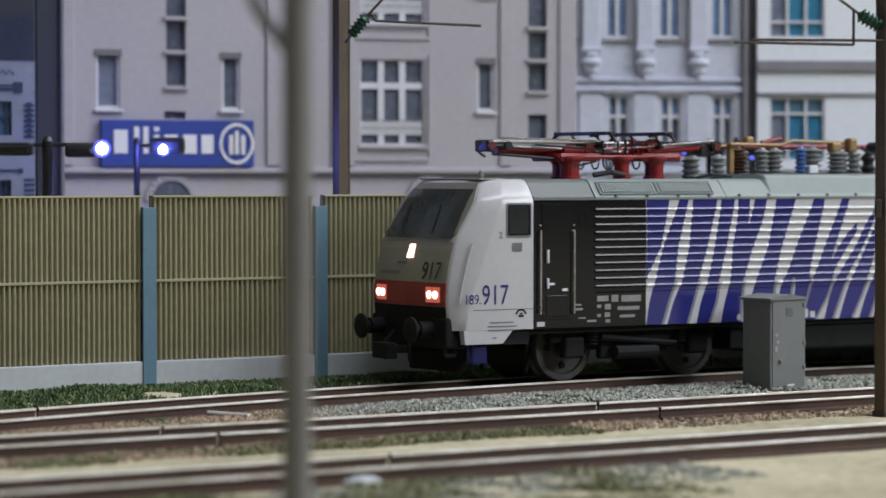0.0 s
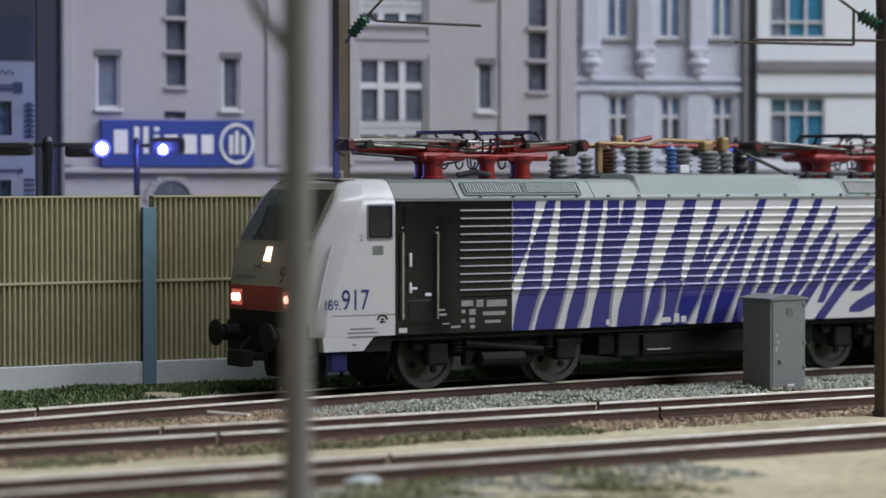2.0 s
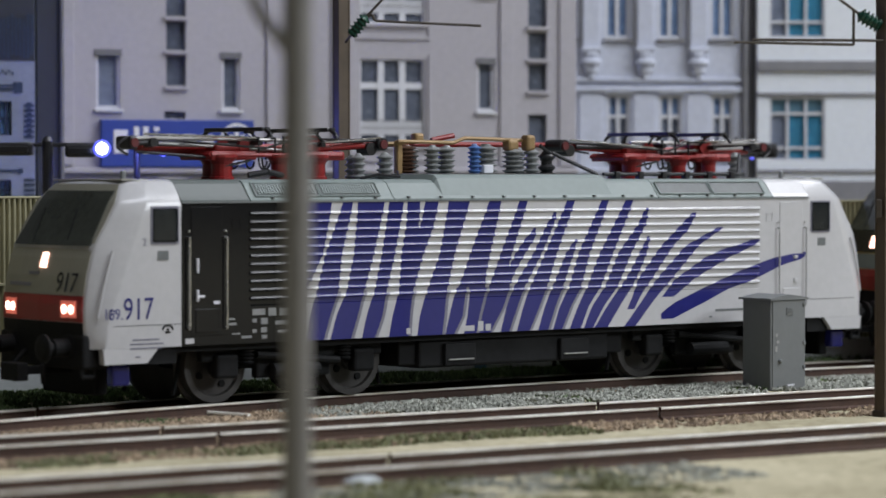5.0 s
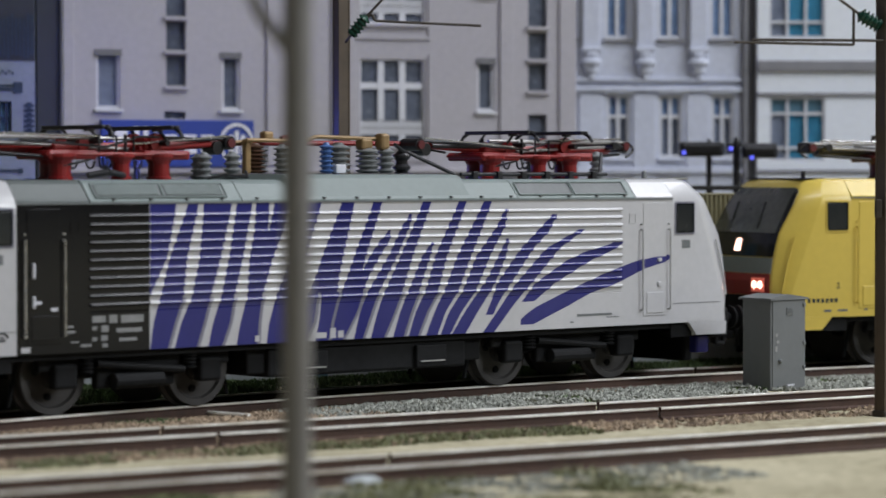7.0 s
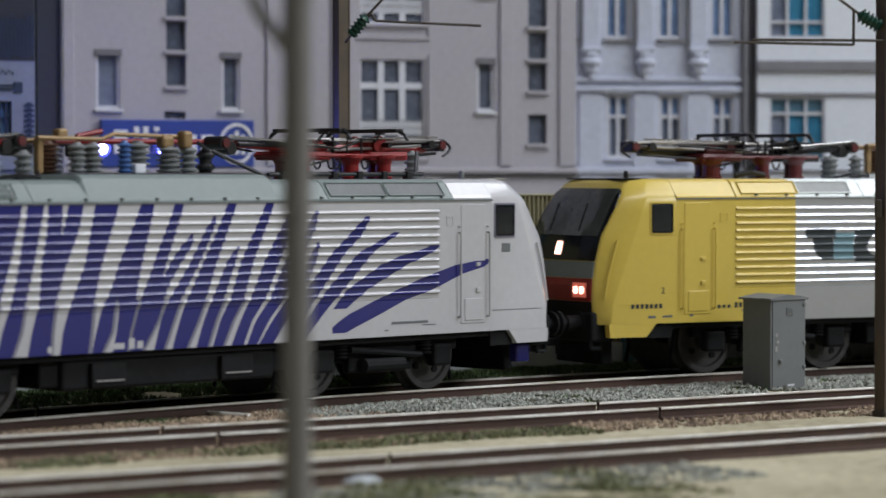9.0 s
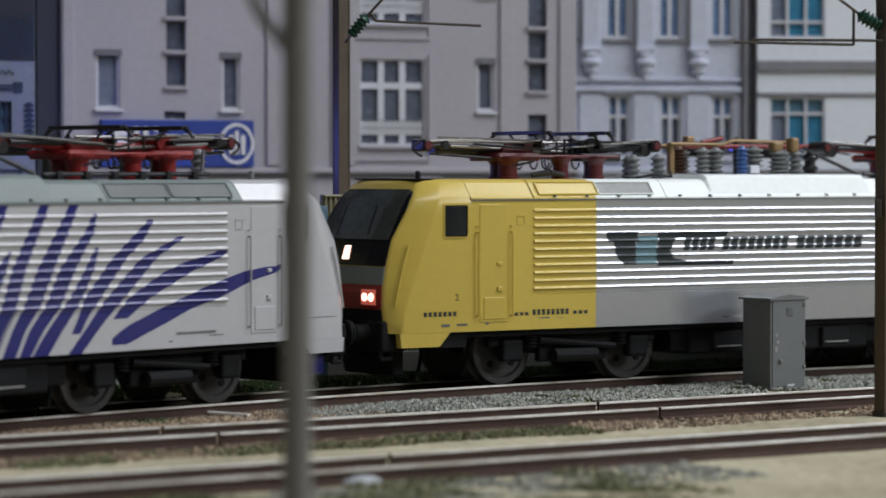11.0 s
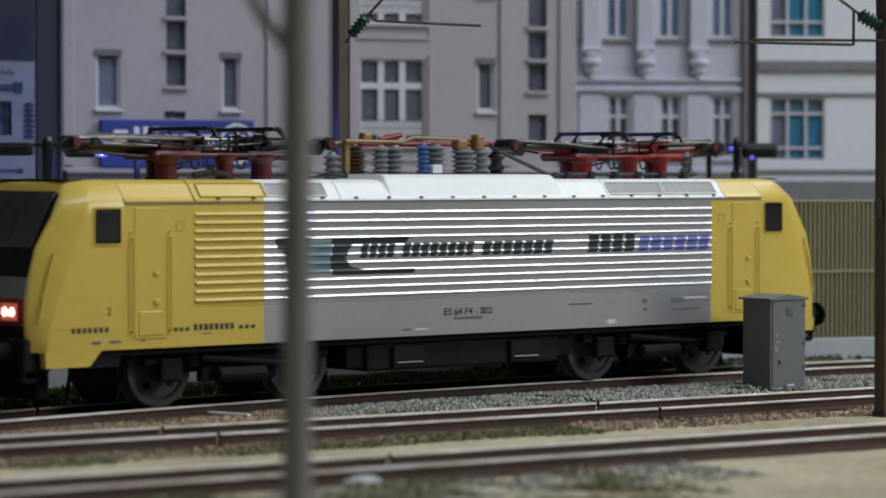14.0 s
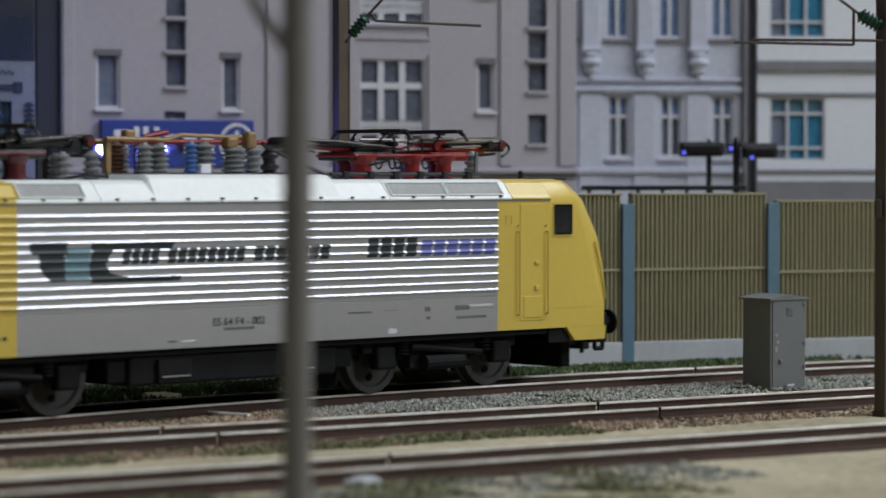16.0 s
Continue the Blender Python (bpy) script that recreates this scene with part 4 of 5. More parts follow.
def side_wall(side, base, marks, u0=-85.5, u1=85.5):
    """Ribbed body side. base: [(end, material)], marks: [(material, [(z, left, right), ...])] painted on it."""
    bm = bmesh.new()
    rows = rib_rows()

    def quad(a0, a1, b0, b1, za, zb, da, db, mat):
        if a1 - a0 < 1e-4 and b1 - b0 < 1e-4:
            return
        pts = [(a0, side * (HALF + da), za), (a1, side * (HALF + da), za), (b1, side * (HALF + db), zb), (b0, side * (HALF + db), zb)]
        keep = [p for i, p in enumerate(pts) if (Vector(p) - Vector(pts[i - 1])).length > 1e-4]
        if len(keep) < 3:
            return
        f = bm.faces.new([bm.verts.new(p) for p in (keep if side < 0 else list(reversed(keep)))])
        f.material_index = mat

    for (za, da), (zb, db) in zip(rows, rows[1:]):
        spans = []
        for mat, edges in marks:
            lo, hi = min(e[0] for e in edges), max(e[0] for e in edges)
            if lo - 0.3 <= za and zb <= hi + 0.3:
                e = sorted(edges)
                lt, rt = [(z, l) for z, l, r in e], [(z, r) for z, l, r in e]
                spans.append([lerp_table(lt, za), lerp_table(rt, za), lerp_table(lt, zb), lerp_table(rt, zb), mat])
        spans.sort(key=lambda q: q[0] + q[2])
        cuts, pa, pb = [], u0, u0
        for l0, r0, l1, r1, mat in spans:
            l0, l1 = max(l0, pa), max(l1, pb)
            r0, r1 = max(r0, l0), max(r1, l1)
            cuts.append((pa, l0, pb, l1, None))
            cuts.append((l0, r0, l1, r1, mat))
            pa, pb = r0, r1
        cuts.append((pa, u1, pb, u1, None))
        limits = [u0, -69.5, 69.5, u1] + [b[0] for b in base]
        limits = sorted(set(q for q in limits if u0 <= q <= u1))
        for a0, a1, b0, b1, mat in cuts:
            for x, y in zip(limits, limits[1:]):
                m = mat if mat is not None else next(q[1] for q in base if (x + y) / 2 < q[0])
                k = 1.0 if abs((x + y) / 2) < 69.5 else 0.0
                quad(min(max(a0, x), y), min(max(a1, x), y), min(max(b0, x), y), min(max(b1, x), y), za, zb, da * k, db * k, m)
    # rib ends and the inner face
    for i in range(RIB_COUNT):
        z = RIB_LOW + RIB_PITCH * i
        for u in (-69.5, 69.5):
            f = bm.faces.new([bm.verts.new((u, side * (HALF + d), q)) for q, d in rib_profile(z)])
            f.material_index = next(q[1] for q in base if u < q[0] + 0.1)
    ring = [bm.verts.new((u, side * (HALF - 0.8), z)) for u, z in ((u0, 11.8), (u1, 11.8), (u1, 39.0), (u0, 39.0))]
    out = [bm.verts.new((u, side * HALF, z)) for u, z in ((u0, 11.8), (u1, 11.8), (u1, 39.0), (u0, 39.0))]
    bm.faces.new(ring)
    for i in range(4):
        f = bm.faces.new((ring[i], ring[(i + 1) % 4], out[(i + 1) % 4], out[i]))
    return bm


def roof_section(u0, u1, up=0.0, slant=1.2):
    prof = [(17.25, 38.9), (17.2, 39.5), (16.6, 40.1), (14.6, 42.6 + up), (13.6, 43.2 + up), (11.5, 43.4 + up)]
    prof = prof + [(-v, z) for v, z in reversed(prof)]
    rings = [[(u, v, z) for v, z in prof] for u in (u0, u1)]
    if up:
        low = [(v, z - up if z > 40.2 else z) for v, z in prof]
        rings = [[(u0 - slant * 0.3, v, z) for v, z in low], [(u0 + slant, v, z) for v, z in prof],
                 [(u1 - slant, v, z) for v, z in prof], [(u1 + slant * 0.3, v, z) for v, z in low]]
    return loft(rings)


def slope_point(u, t, side, lift):
    """A point on the roof's slope, t from the gutter to the ridge."""
    a, b = Vector((16.6, 40.1)), Vector((14.6, 42.6))
    n = Vector((b.y - a.y, -(b.x - a.x))).normalized()
    p = a + (b - a) * t + n * lift
    return (u, side * p.x, p.y)


def slope_plate(u0, u1, t0, t1, side, lift):
    bm = bmesh.new()
    q = [[bm.verts.new(slope_point(u, t, side, d)) for u, t in ((u0, t0), (u1, t0), (u1, t1), (u0, t1))] for d in (-0.2, lift)]
    bm.faces.new(q[1])
    for i in range(4):
        bm.faces.new((q[0][i], q[0][(i + 1) % 4], q[1][(i + 1) % 4], q[1][i]))
    bmesh.ops.recalc_face_normals(bm, faces=bm.faces)
    return bm


def grille_slats(u0, u1, side, n):
    bm = bmesh.new()
    for i in range(n):
        u = u0 + (u1 - u0) * (i + 0.5) / n
        w = (u1 - u0) / n * 0.28
        q = [[bm.verts.new(slope_point(x, t, side, d)) for x, t in ((u - w, 0.12), (u + w, 0.12), (u + w, 0.9), (u - w, 0.9))] for d in (0.1, 0.38)]
        bm.faces.new(q[1])
        for k in range(4):
            bm.faces.new((q[0][k], q[0][(k + 1) % 4], q[1][(k + 1) % 4], q[1][k]))
    bmesh.ops.recalc_face_normals(bm, faces=bm.faces)
    return bm


def stout_insulator(r, h, n):
    return ribbed_insulator(r * 1.12, h, n)


def text_part(text, size, parent, mat, x, y, z, width=None, label="", rz=0):
    cu = bpy.data.curves.new("lettering", "FONT")
    cu.body, cu.size, cu.extrude = text, size * S, 0.02 * S
    tmp = new("lettering_source", cu)
    me = bpy.data.meshes.new_from_object(tmp.evaluated_get(bpy.context.evaluated_depsgraph_get()))
    bpy.data.objects.remove(tmp)
    xs = [v.co.x for v in me.vertices]
    k = width * S / (max(xs) - min(xs)) if width else 1.0
    me.transform(Matrix.Translation((-min(xs) * k, 0, 0)) @ Matrix.Diagonal((k, 1, 1, 1)))
    me.materials.append(mat)
    ob = new("lettering", me)
    ob.parent = parent
    ob.matrix_basis = mm(x, y, z, 90, 0, rz)
    if label:
        ob["label"] = label
    return ob


def flat_bar(u0, u1, z0, z1, d=0.06, y=-HALF):
    return box(u0, u1, y - d, y + 0.05, z0, z1)


def pantograph(loco, c, k, red, fore=None, aft=None, arm=None):
    """Folded pantograph; c: middle of its base, k: +1 when the knee points to the front."""
    p = part("pantograph", rods([((c - 15, -5.5, 48.2), (c + 17, -5.5, 48.2)), ((c - 15, 5.5, 48.2), (c + 17, 5.5, 48.2)),
                                 ((c - 15, -5.5, 48.2), (c - 15, 5.5, 48.2)), ((c + 17, -5.5, 48.2), (c + 17, 5.5, 48.2)),
                                 ((c + 2, -5.5, 48.2), (c + 2, 5.5, 48.2))], 0.42), red, loco, "folded red pantograph with black collector heads")
    bm = bmesh.new()
    add_box(bm, c - 15, c - 4, -5.6, 5.6, 47.2, 49.0, 0.4)
    add_box(bm, c - 13, c - 7, -4.0, 4.0, 48.8, 50.2, 0.5)
    for e in (-3.6, 3.6):
        add_rod(bm, (c - 6, e - 0.5, 50.0), (c - 6, e + 0.5, 50.0), 1.3, 16)
    part("base_frame", bm, fore or red, p)
    bm = bmesh.new()
    add_box(bm, c + 7, c + 18, -5.4, 5.4, 47.2, 49.0, 0.4)
    add_box(bm, c + 8.5, c + 13.5, -3.4, 3.4, 48.8, 51.6, 0.6)
    for e in (-3.6, 3.6):
        add_rod(bm, (c + 11, e - 0.6, 50.6), (c + 11, e + 0.6, 50.6), 1.7, 16)
    part("base_frame", bm, aft or red, p)
    part("air_line", rods([((c - 20, -3.4, 50.8), (c - 2, -5.8, 49.6)), ((c - 2, -5.8, 49.6), (c + 6, -5.0, 51.6)), ((c + 6, -5.0, 51.6), (c + 22, -2.2, 51.4)), ((c - 28, 1.0, 50.0), (c - 18, 3.0, 49.0)), ((c + 20, 2.0, 49.4), (c + 28, 1.5, 49.8)), ((c - 12, -5.9, 46.0), (c - 6, -6.2, 47.2))], 0.24, 6), STEEL_DARK, p, "thin black air line")
    bm = bmesh.new()
    for u in (c - 2.5, c + 1.5, c + 5.5):
        for e in (-5.4, 4.6):
            pts = [(u + 1.0 * math.cos(a), e, 47.0 + 1.5 * math.sin(a)) for a in (math.pi * i / 5 + math.pi for i in range(6))]
            for q, w in zip(pts, pts[1:]):
                add_rod(bm, q, w, 0.22, 6)
            add_rod(bm, pts[0], (u - 1.0, e, 51.8), 0.22, 6)
    part("damper_hook", bm, STEEL_DARK, p)
    part("drive_spring", rods([((c - 26, -1.6, 50.4), (c - 4, -2.4, 50.0)), ((c - 26, 1.6, 50.2), (c - 4, 2.4, 49.8)), ((c + 14, 1.2, 50.6), (c + 27, 0.8, 51.2))], 0.5, 10), STEEL_DARK, p)
    part("cross_tube", rods([((c - 4, -6.6, 50.6), (c - 4, 6.6, 50.6)), ((c + 12, -6.2, 50.4), (c + 12, 6.2, 50.4))], 0.55, 10), STEEL_DARK, p)
    for u, v, r in ((c - 11.5, -4.0, 1.9), (c - 8.0, 4.0, 1.9), (c + 1.8, -5.0, 1.5), (c + 11.2, -5.0, 1.4), (c + 14.4, 0.0, 1.9)):
        part("post_insulator", moved(lathe([(r * 1.3, 0), (r * 1.3, 0.5), (r * 1.12, 0.6), (r * 1.12, 3.0), (r * 1.3, 3.6), (r * 1.7, 4.3), (r * 1.7, 4.9)], 16), u, v, 43.4), red, p)
    part("post_insulator", moved(stout_insulator(1.5, 4.0, 4), c + 7.6, 3.0, 43.4), INSUL, p)
    knee = c - 31 * 1.0 if k > 0 else c + 31
    s = 1 if k > 0 else -1
    m0, far = c + s * 10, c + s * 30
    part("lower_arm", rods([((m0, 0, 49.8), (knee + s * 3, 0, 49.6)), ((m0, 2.2, 49.2), (knee + s * 3, 1.2, 49.2))], 0.75, 10), arm or red, p)
    part("rear_arm", rods([((m0 - s * 4, 0, 49.6), (far, 0, 50.8)), ((m0 - s * 2, -2, 49.2), (far - s * 4, -1, 50.4))], 0.7, 10), arm or red, p)
    part("upper_arm", rods([((knee, -2.2, 51.4), (c + s * 4, -4.6, 51.2)), ((knee, 2.2, 51.6), (c + s * 4, 4.6, 51.6)),
                            ((knee + s * 6, -2.0, 50.4), (c + s * 4, -4.2, 49.2))], 0.34, 8), ARM_METAL, p)
    part("control_rod", rods([((knee + s * 1, -1.5, 48.8), (c - s * 12, -4.0, 47.6)), ((far, -1.2, 51.4), (c + s * 12, -3.0, 50.8)),
                              ((c + s * 3, -4.8, 47.4), (c + s * 3, -4.8, 52.0)), ((c + s * 5.5, 4.8, 47.4), (c + s * 5.5, 4.8, 52.0))], 0.32, 8), STEEL_DARK, p)
    bm = bmesh.new()
    add_box(bm, knee - 1.0, knee + 1.0, -2.6, 2.6, 49.2, 51.8, 0.4)
    add_rod(bm, (knee, -2.2, 50.4), (knee + s * 4, -2.6, 50.6), 0.5, 8)
    add_rod(bm, (knee + s * 4, -3.6, 50.6), (knee + s * 4, 3.6, 50.6), 0.9, 10)
    part("knee_joint", bm, STEEL_DARK, p)
    part("arm_pulley", rods([((far, -2.6, 50.6), (far, 2.6, 50.6)), ((far - s * 2.4, -1.8, 49.6), (far - s * 2.4, 1.8, 49.6))], 1.35, 14), STEEL_DARK, p)
    for u in (far, knee):
        part("pulley_face", rods([((u, -3.05, 50.55), (u, -2.5, 50.55))], 0.9, 14), RED_DARK, p)
    hook = [(knee - s * (1.0 + 2.2 * math.sin(math.pi * i / 8)), -1.8, 51.6 - 3.4 * i / 8) for i in range(9)]
    part("knee_loop", rods(list(zip(hook, hook[1:])), 0.3, 8), STEEL_DARK, p, "bent black wire loop")
    part("tension_rod", rods([((far - s * 1, -2.9, 51.9), (c + s * 5, -4.9, 50.2)), ((knee + s * 2, -3.0, 52.2), (c - s * 3, -5.0, 51.6))], 0.22, 6), CHROME, p, "thin bright tension rod")
    for du in (-9.0, 7.0):
        u = c + 4 + du
        bm = bmesh.new()
        add_box(bm, u - 1.1, u - 0.2, -10.0, 10.0, 52.9, 53.7, 0.2)
        add_box(bm, u + 0.2, u + 1.1, -10.0, 10.0, 52.9, 53.7, 0.2)
        add_box(bm, u - 1.1, u + 1.1, -4.6, -3.8, 52.5, 53.0, 0.1)
        for e in (-1, 1):
            add_rod(bm, (u, e * 9.8, 53.2), (u, e * 11.4, 52.4), 0.42, 8)
            add_rod(bm, (u, e * 11.4, 52.4), (u, e * 12.2, 51.4), 0.36, 8)
            add_rod(bm, (u, e * 4.5, 53.0), (u + s * 2, e * 4.5, 51.0), 0.3, 6)
        part("collector_head", bm, STEEL_DARK, p)
    return p


def wheelset(loco, u):
    bm = bmesh.new()
    add_rod(bm, (0, -12.6, 0), (0, 12.6, 0), 1.3, 12)
    ws = part("wheelset", bm, UNDER, loco)
    ws.matrix_basis = mm(u, 0, 7.2)
    for side in (-1, 1):
        prof = [(1.2, 1.9), (2.2, 1.9), (2.4, 1.0), (5.6, 0.9), (5.9, 1.5), (7.15, 1.5), (7.2, 1.2), (7.25, -0.6), (8.0, -0.8), (8.0, -1.4), (1.2, -1.4)]
        m = Matrix.Translation((0, side * 9.0, 0)) @ Matrix.Rotation(radians(-90 * side), 4, "X")
        w = part("wheel", lathe(prof, 32, m), WHEEL, ws, smooth=False)
        bm = bmesh.new()
        for i in range(4):
            a = i * math.pi / 2
            add_rod(bm, (3.9 * math.cos(a), side * 9.5, 3.9 * math.sin(a)), (3.9 * math.cos(a), side * 10.3, 3.9 * math.sin(a)), 0.75, 8)
        part("brake_disc_bolt", bm, UNDER, w)
    return ws


def bogie(loco, c):
    bm = bmesh.new()
    for side in (-1, 1):
        y0, y1 = sorted((side * 11.6, side * 13.6))
        add_box(bm, c - 22, c + 22, y0, y1, 8.2, 11.2, 0.4)
        add_box(bm, c - 9, c + 9, y0, y1, 4.6, 9.0, 0.5)
    add_box(bm, c - 12, c + 12, -11.5, 11.5, 6.5, 11, 0.3)
    b = part("bogie_frame", bm, UNDER, loco, "dark grey bogie frame")
    for side in (-1, 1):
        for du in (-16.65, 16.65):
            y0, y1 = sorted((side * 12.4, side * 15.0))
            part("axle_box", box(c + du - 2.6, c + du + 2.6, y0, y1, 5.0, 9.6, 0.6), UNDER, b)
            part("coil_spring", moved(stout_insulator(1.5, 3.6, 5), c + du - 4.8 * (1 if du > 0 else -1), side * 14.0, 7.6), UNDER, b)
        part("damper", rods([((c - 10, side * 15, 9.4), (c + 10, side * 15, 7.6))], 0.7), UNDER, b)
        part("brake_cylinder", rods([((c - 6, side * 14.6, 6.0), (c + 5, side * 14.6, 6.0))], 1.5, 12), UNDER, b)
        for e in (-1, 1):
            part("sand_pipe", rods([((c + e * 23.5, side * 8.6, 9.5), (c + e * 25.2, side * 8.6, 1.8))], 0.45, 6), UNDER, b)
    return b


def build_loco(name, label, zebra):
    loco = thing(name, label, "locomotive", "coupled locomotives")
    cab = WHITE if zebra else YELLOW
    levels = [11.8, 14, 16, 18.5, 21, 23.5, 26, 28.5, 31, 33.5, 36, 38.8, 40, 41, 42.2, 43.0, 43.4]
    for sign in (-1, 1):
        front = sign < 0
        c = part("driving_cab", cab_shell(sign, 85.5, levels), cab, loco, "white driving cab" if zebra else "yellow driving cab", smooth=True)
        for side in (-1, 1):
            outline = ((90.6, 11.78), (93.2, 8.9), (102.6, 8.9), (102.9, 11.78))
            part("cab_skirt", loft([[(sign * u, side * v, z) for u, z in outline] for v in (15.4, 17.18)]), cab, c)
        # nose paint, windscreen, lamps
        if zebra:
            part("nose_panel", front_patch(sign, -16.0, 16.0, 21.8, 42.6, 0.2, 2.4, full=True), FRONT_GREY, c, "warm grey nose panel")
        else:
            part("nose_panel", front_patch(sign, -16.0, 16.0, 25.6, 43.1, 0.2, 2.6, full=True), BLACK, c, "black nose panel")
            part("grey_band", front_patch(sign, -16.0, 16.0, 21.8, 25.4, 0.2, full=True), ROOF_GREY, c, "grey nose band")
        part("red_band", front_patch(sign, -16.0, 16.0, 16.8, 21.7, 0.24, full=True), FRONT_RED, c, "dark red band round the headlights")
        part("apron", front_patch(sign, -13.8, 13.8, 8.6, 16.7, 0.2, full=True), UNDER, c, "black front apron")
        w = part("windscreen", front_patch(sign, -13.4, 13.4, 31.0, 41.3, 0.36, 1.5), WINDSCREEN, c, "windscreen greyed for reflections and the cab behind")
        part("wiper", rods([((sign * (front_u(-6, 32) + .5), -6, 32), (sign * (front_u(-4, 38) + .5), -4, 38)),
                            ((sign * (front_u(6, 32) + .5), 6, 32), (sign * (front_u(8, 38) + .5), 8, 38))], 0.12, 6), UNDER, w)
        for v in (-10.3, 10.3):
            h = part("headlight", front_patch(sign, v - 2.3, v + 2.3, 17.6, 20.8, 0.42, 0, 3, 3), LAMP_HOUSING if front else LAMP_GLASS, c, "reddish headlight pair in a housing")
            for dv in (-1.05, 1.05):
                u = front_u(v + dv, 19.2) + 0.4
                bm = lathe([(0.85, 0), (0.85, 0.2), (0.5, 0.4)], 12, Matrix.Translation((sign * u, v + dv, 19.2)) @ Matrix.Rotation(radians(90 * sign), 4, "Y"))
                part("bulb", bm, LAMP_RED if front else LAMP_GLASS, h)
        u = front_u(0, 28.2)
        part("top_headlight", front_patch(sign, -1.1, 1.1, 26.8, 29.6, 0.4, 0.2, 3, 3), LAMP_RED if front else LAMP_GLASS, c, "upper headlight on the nose")
        if zebra and front:
            bm = bmesh.new()
            for v0, v1, z0, z1 in ((1.0, 4.5, 25.4, 26.0), (3.5, 11, 23.2, 23.9)):
                add_box(bm, -front_u((v0 + v1) / 2, (z0 + z1) / 2) - 0.4, -front_u((v0 + v1) / 2, (z0 + z1) / 2) + 0.3, v0, v1, z0, z1)
            part("nose_lettering", bm, STRIPE_GREY, c)
            t = text_part("917", 5.4, c, BLACK, -front_u(-8, 22.4) - 0.6, -5.6, 22.4, 7.2, "dark running number on the nose")
            t.matrix_basis = mm(-front_u(-6, 22.4) - 0.42, -5.6, 22.4) @ pose(0, 0, 0, 0, 0, -90) @ pose(0, 0, 0, 77, 0, 0)
        # side windows and cab fittings on both sides
        for side in (-1, 1):
            ua, ub = sorted((sign * 86.4, sign * 92.0))
            y = side * HALF
            part("side_window", box(ua, ub, y - 0.12, y + 0.12, 31.6, 38.0, 0.4), GLASS, c, "dark cab side window with rounded corners")
            bm = bmesh.new()
            for a, b, z0, z1 in ((ua - .35, ua, 31.3, 38.3), (ub, ub + .35, 31.3, 38.3), (ua, ub, 31.2, 31.6), (ua, ub, 38.0, 38.4)):
                add_box(bm, a, b, y - 0.16, y + 0.16, z0, z1)
            part("window_rubber", bm, STRIPE_GREY if zebra else YELLOW, c)
            nr = [(sign * ((lerp_table(NOSE, z) + lerp_table(FOLD, z)) / 2 + 0.1), side * (lerp_table(WIDTH, z) - 0.85), z) for z in (17.6, 22.0, 26.0, 30.0)]
            part("corner_handrail", rods(list(zip(nr, nr[1:])), 0.22, 8), cab, c)
            ua, ub = sorted((sign * 88.4, sign * 90.9))
            if zebra:
                part("vent_flap", box(ua, ub, y - 0.1, y + 0.1, 28.2, 30.0), GRILLE, c, "small grey vent flap")
            ua, ub = sorted((sign * 85.6, sign * 100.5))
            part("waist_line", box(ua, ub, y - 0.06, y + 0.06, 16.0, 16.14), GRILLE if zebra else YELLOW, c)
            part("steps_recess", box(*sorted((sign * 86.0, sign * 92.6)), y * 0.92 - .4, y * 0.92 + .4, 8.6, 11.7), UNDER, c)
        # buffers and coupling
        for v in (-10.0, 10.0):
            m = Matrix.Translation((sign * 105.4, v, 12.0)) @ Matrix.Rotation(radians(90 * sign), 4, "Y")
            b = part("buffer", lathe([(2.6, 0), (2.6, 0.8), (1.7, 1.0), (1.7, 4.2), (1.2, 4.3), (1.2, 5.9)], 16, m), UNDER, loco)
            m = Matrix.Translation((sign * 111.2, v, 12.0)) @ Matrix.Rotation(radians(90 * sign), 4, "Y")
            part("buffer_plate", lathe([(2.7, 0), (2.7, 0.5), (1.5, 0.9)], 16, m), UNDER, b)
        part("buffer_beam", box(*sorted((sign * 100, sign * 106.0)), -15, 15, 8.0, 14.5, 0.6), UNDER, loco)
        bm = bmesh.new()
        add_box(bm, *sorted((sign * 98, sign * 113)), -1.4, 1.4, 6.6, 8.2, 0.3)
        add_box(bm, *sorted((sign * 110.5, sign * 113)), -3.2, 3.2, 5.6, 9.0, 0.3)
        part("coupler", bm, UNDER, loco)
        if zebra:
            part("sand_box", box(*sorted((sign * 95.5, sign * 99.5)), -15.0, -12.6, 4.6, 8.6, 0.5), BLUE, loco, "dark blue box under the cab")
        part("rail_guard", box(*sorted((sign * 97, sign * 100)), -9.5, 9.5, 2.6, 9.0, 0.5), UNDER, loco)
        step = [(103.0, -13.8, 12.0), (103.0, -13.8, 6.6), (105.5, -13.8, 6.6), (105.5, -13.8, 12.0)]
        part("shunter_step", rods([((sign * a[0], *a[1:]), (sign * b[0], *b[1:])) for a, b in zip(step, step[1:])], 0.5, 8), UNDER, loco, "black step bracket under the buffer")
        part("brake_hose", rods([((sign * 106.2, -5, 11.0), (sign * 108.8, -5, 8.6)), ((sign * 108.8, -5, 8.6), (sign * 108.4, -5, 5.0)),
                                 ((sign * 106.2, 5, 11.0), (sign * 108.8, 5, 8.6)), ((sign * 108.8, 5, 8.6), (sign * 108.4, 5, 5.0))], 0.5), UNDER, loco)
        part("roof_lip", box(*sorted((sign * 89.5, sign * 95.6)), -12.2, 12.2, 43.2, 43.52, 0.15), FRONT_GREY if zebra else BLACK, c, "roof lip above the windscreen")
        part("roof_horn", moved(lathe([(0.55, 0), (0.55, 1.6), (0.3, 1.9)], 8), sign * 90, -4, 43.3), INSUL if zebra else STEEL_DARK, loco)

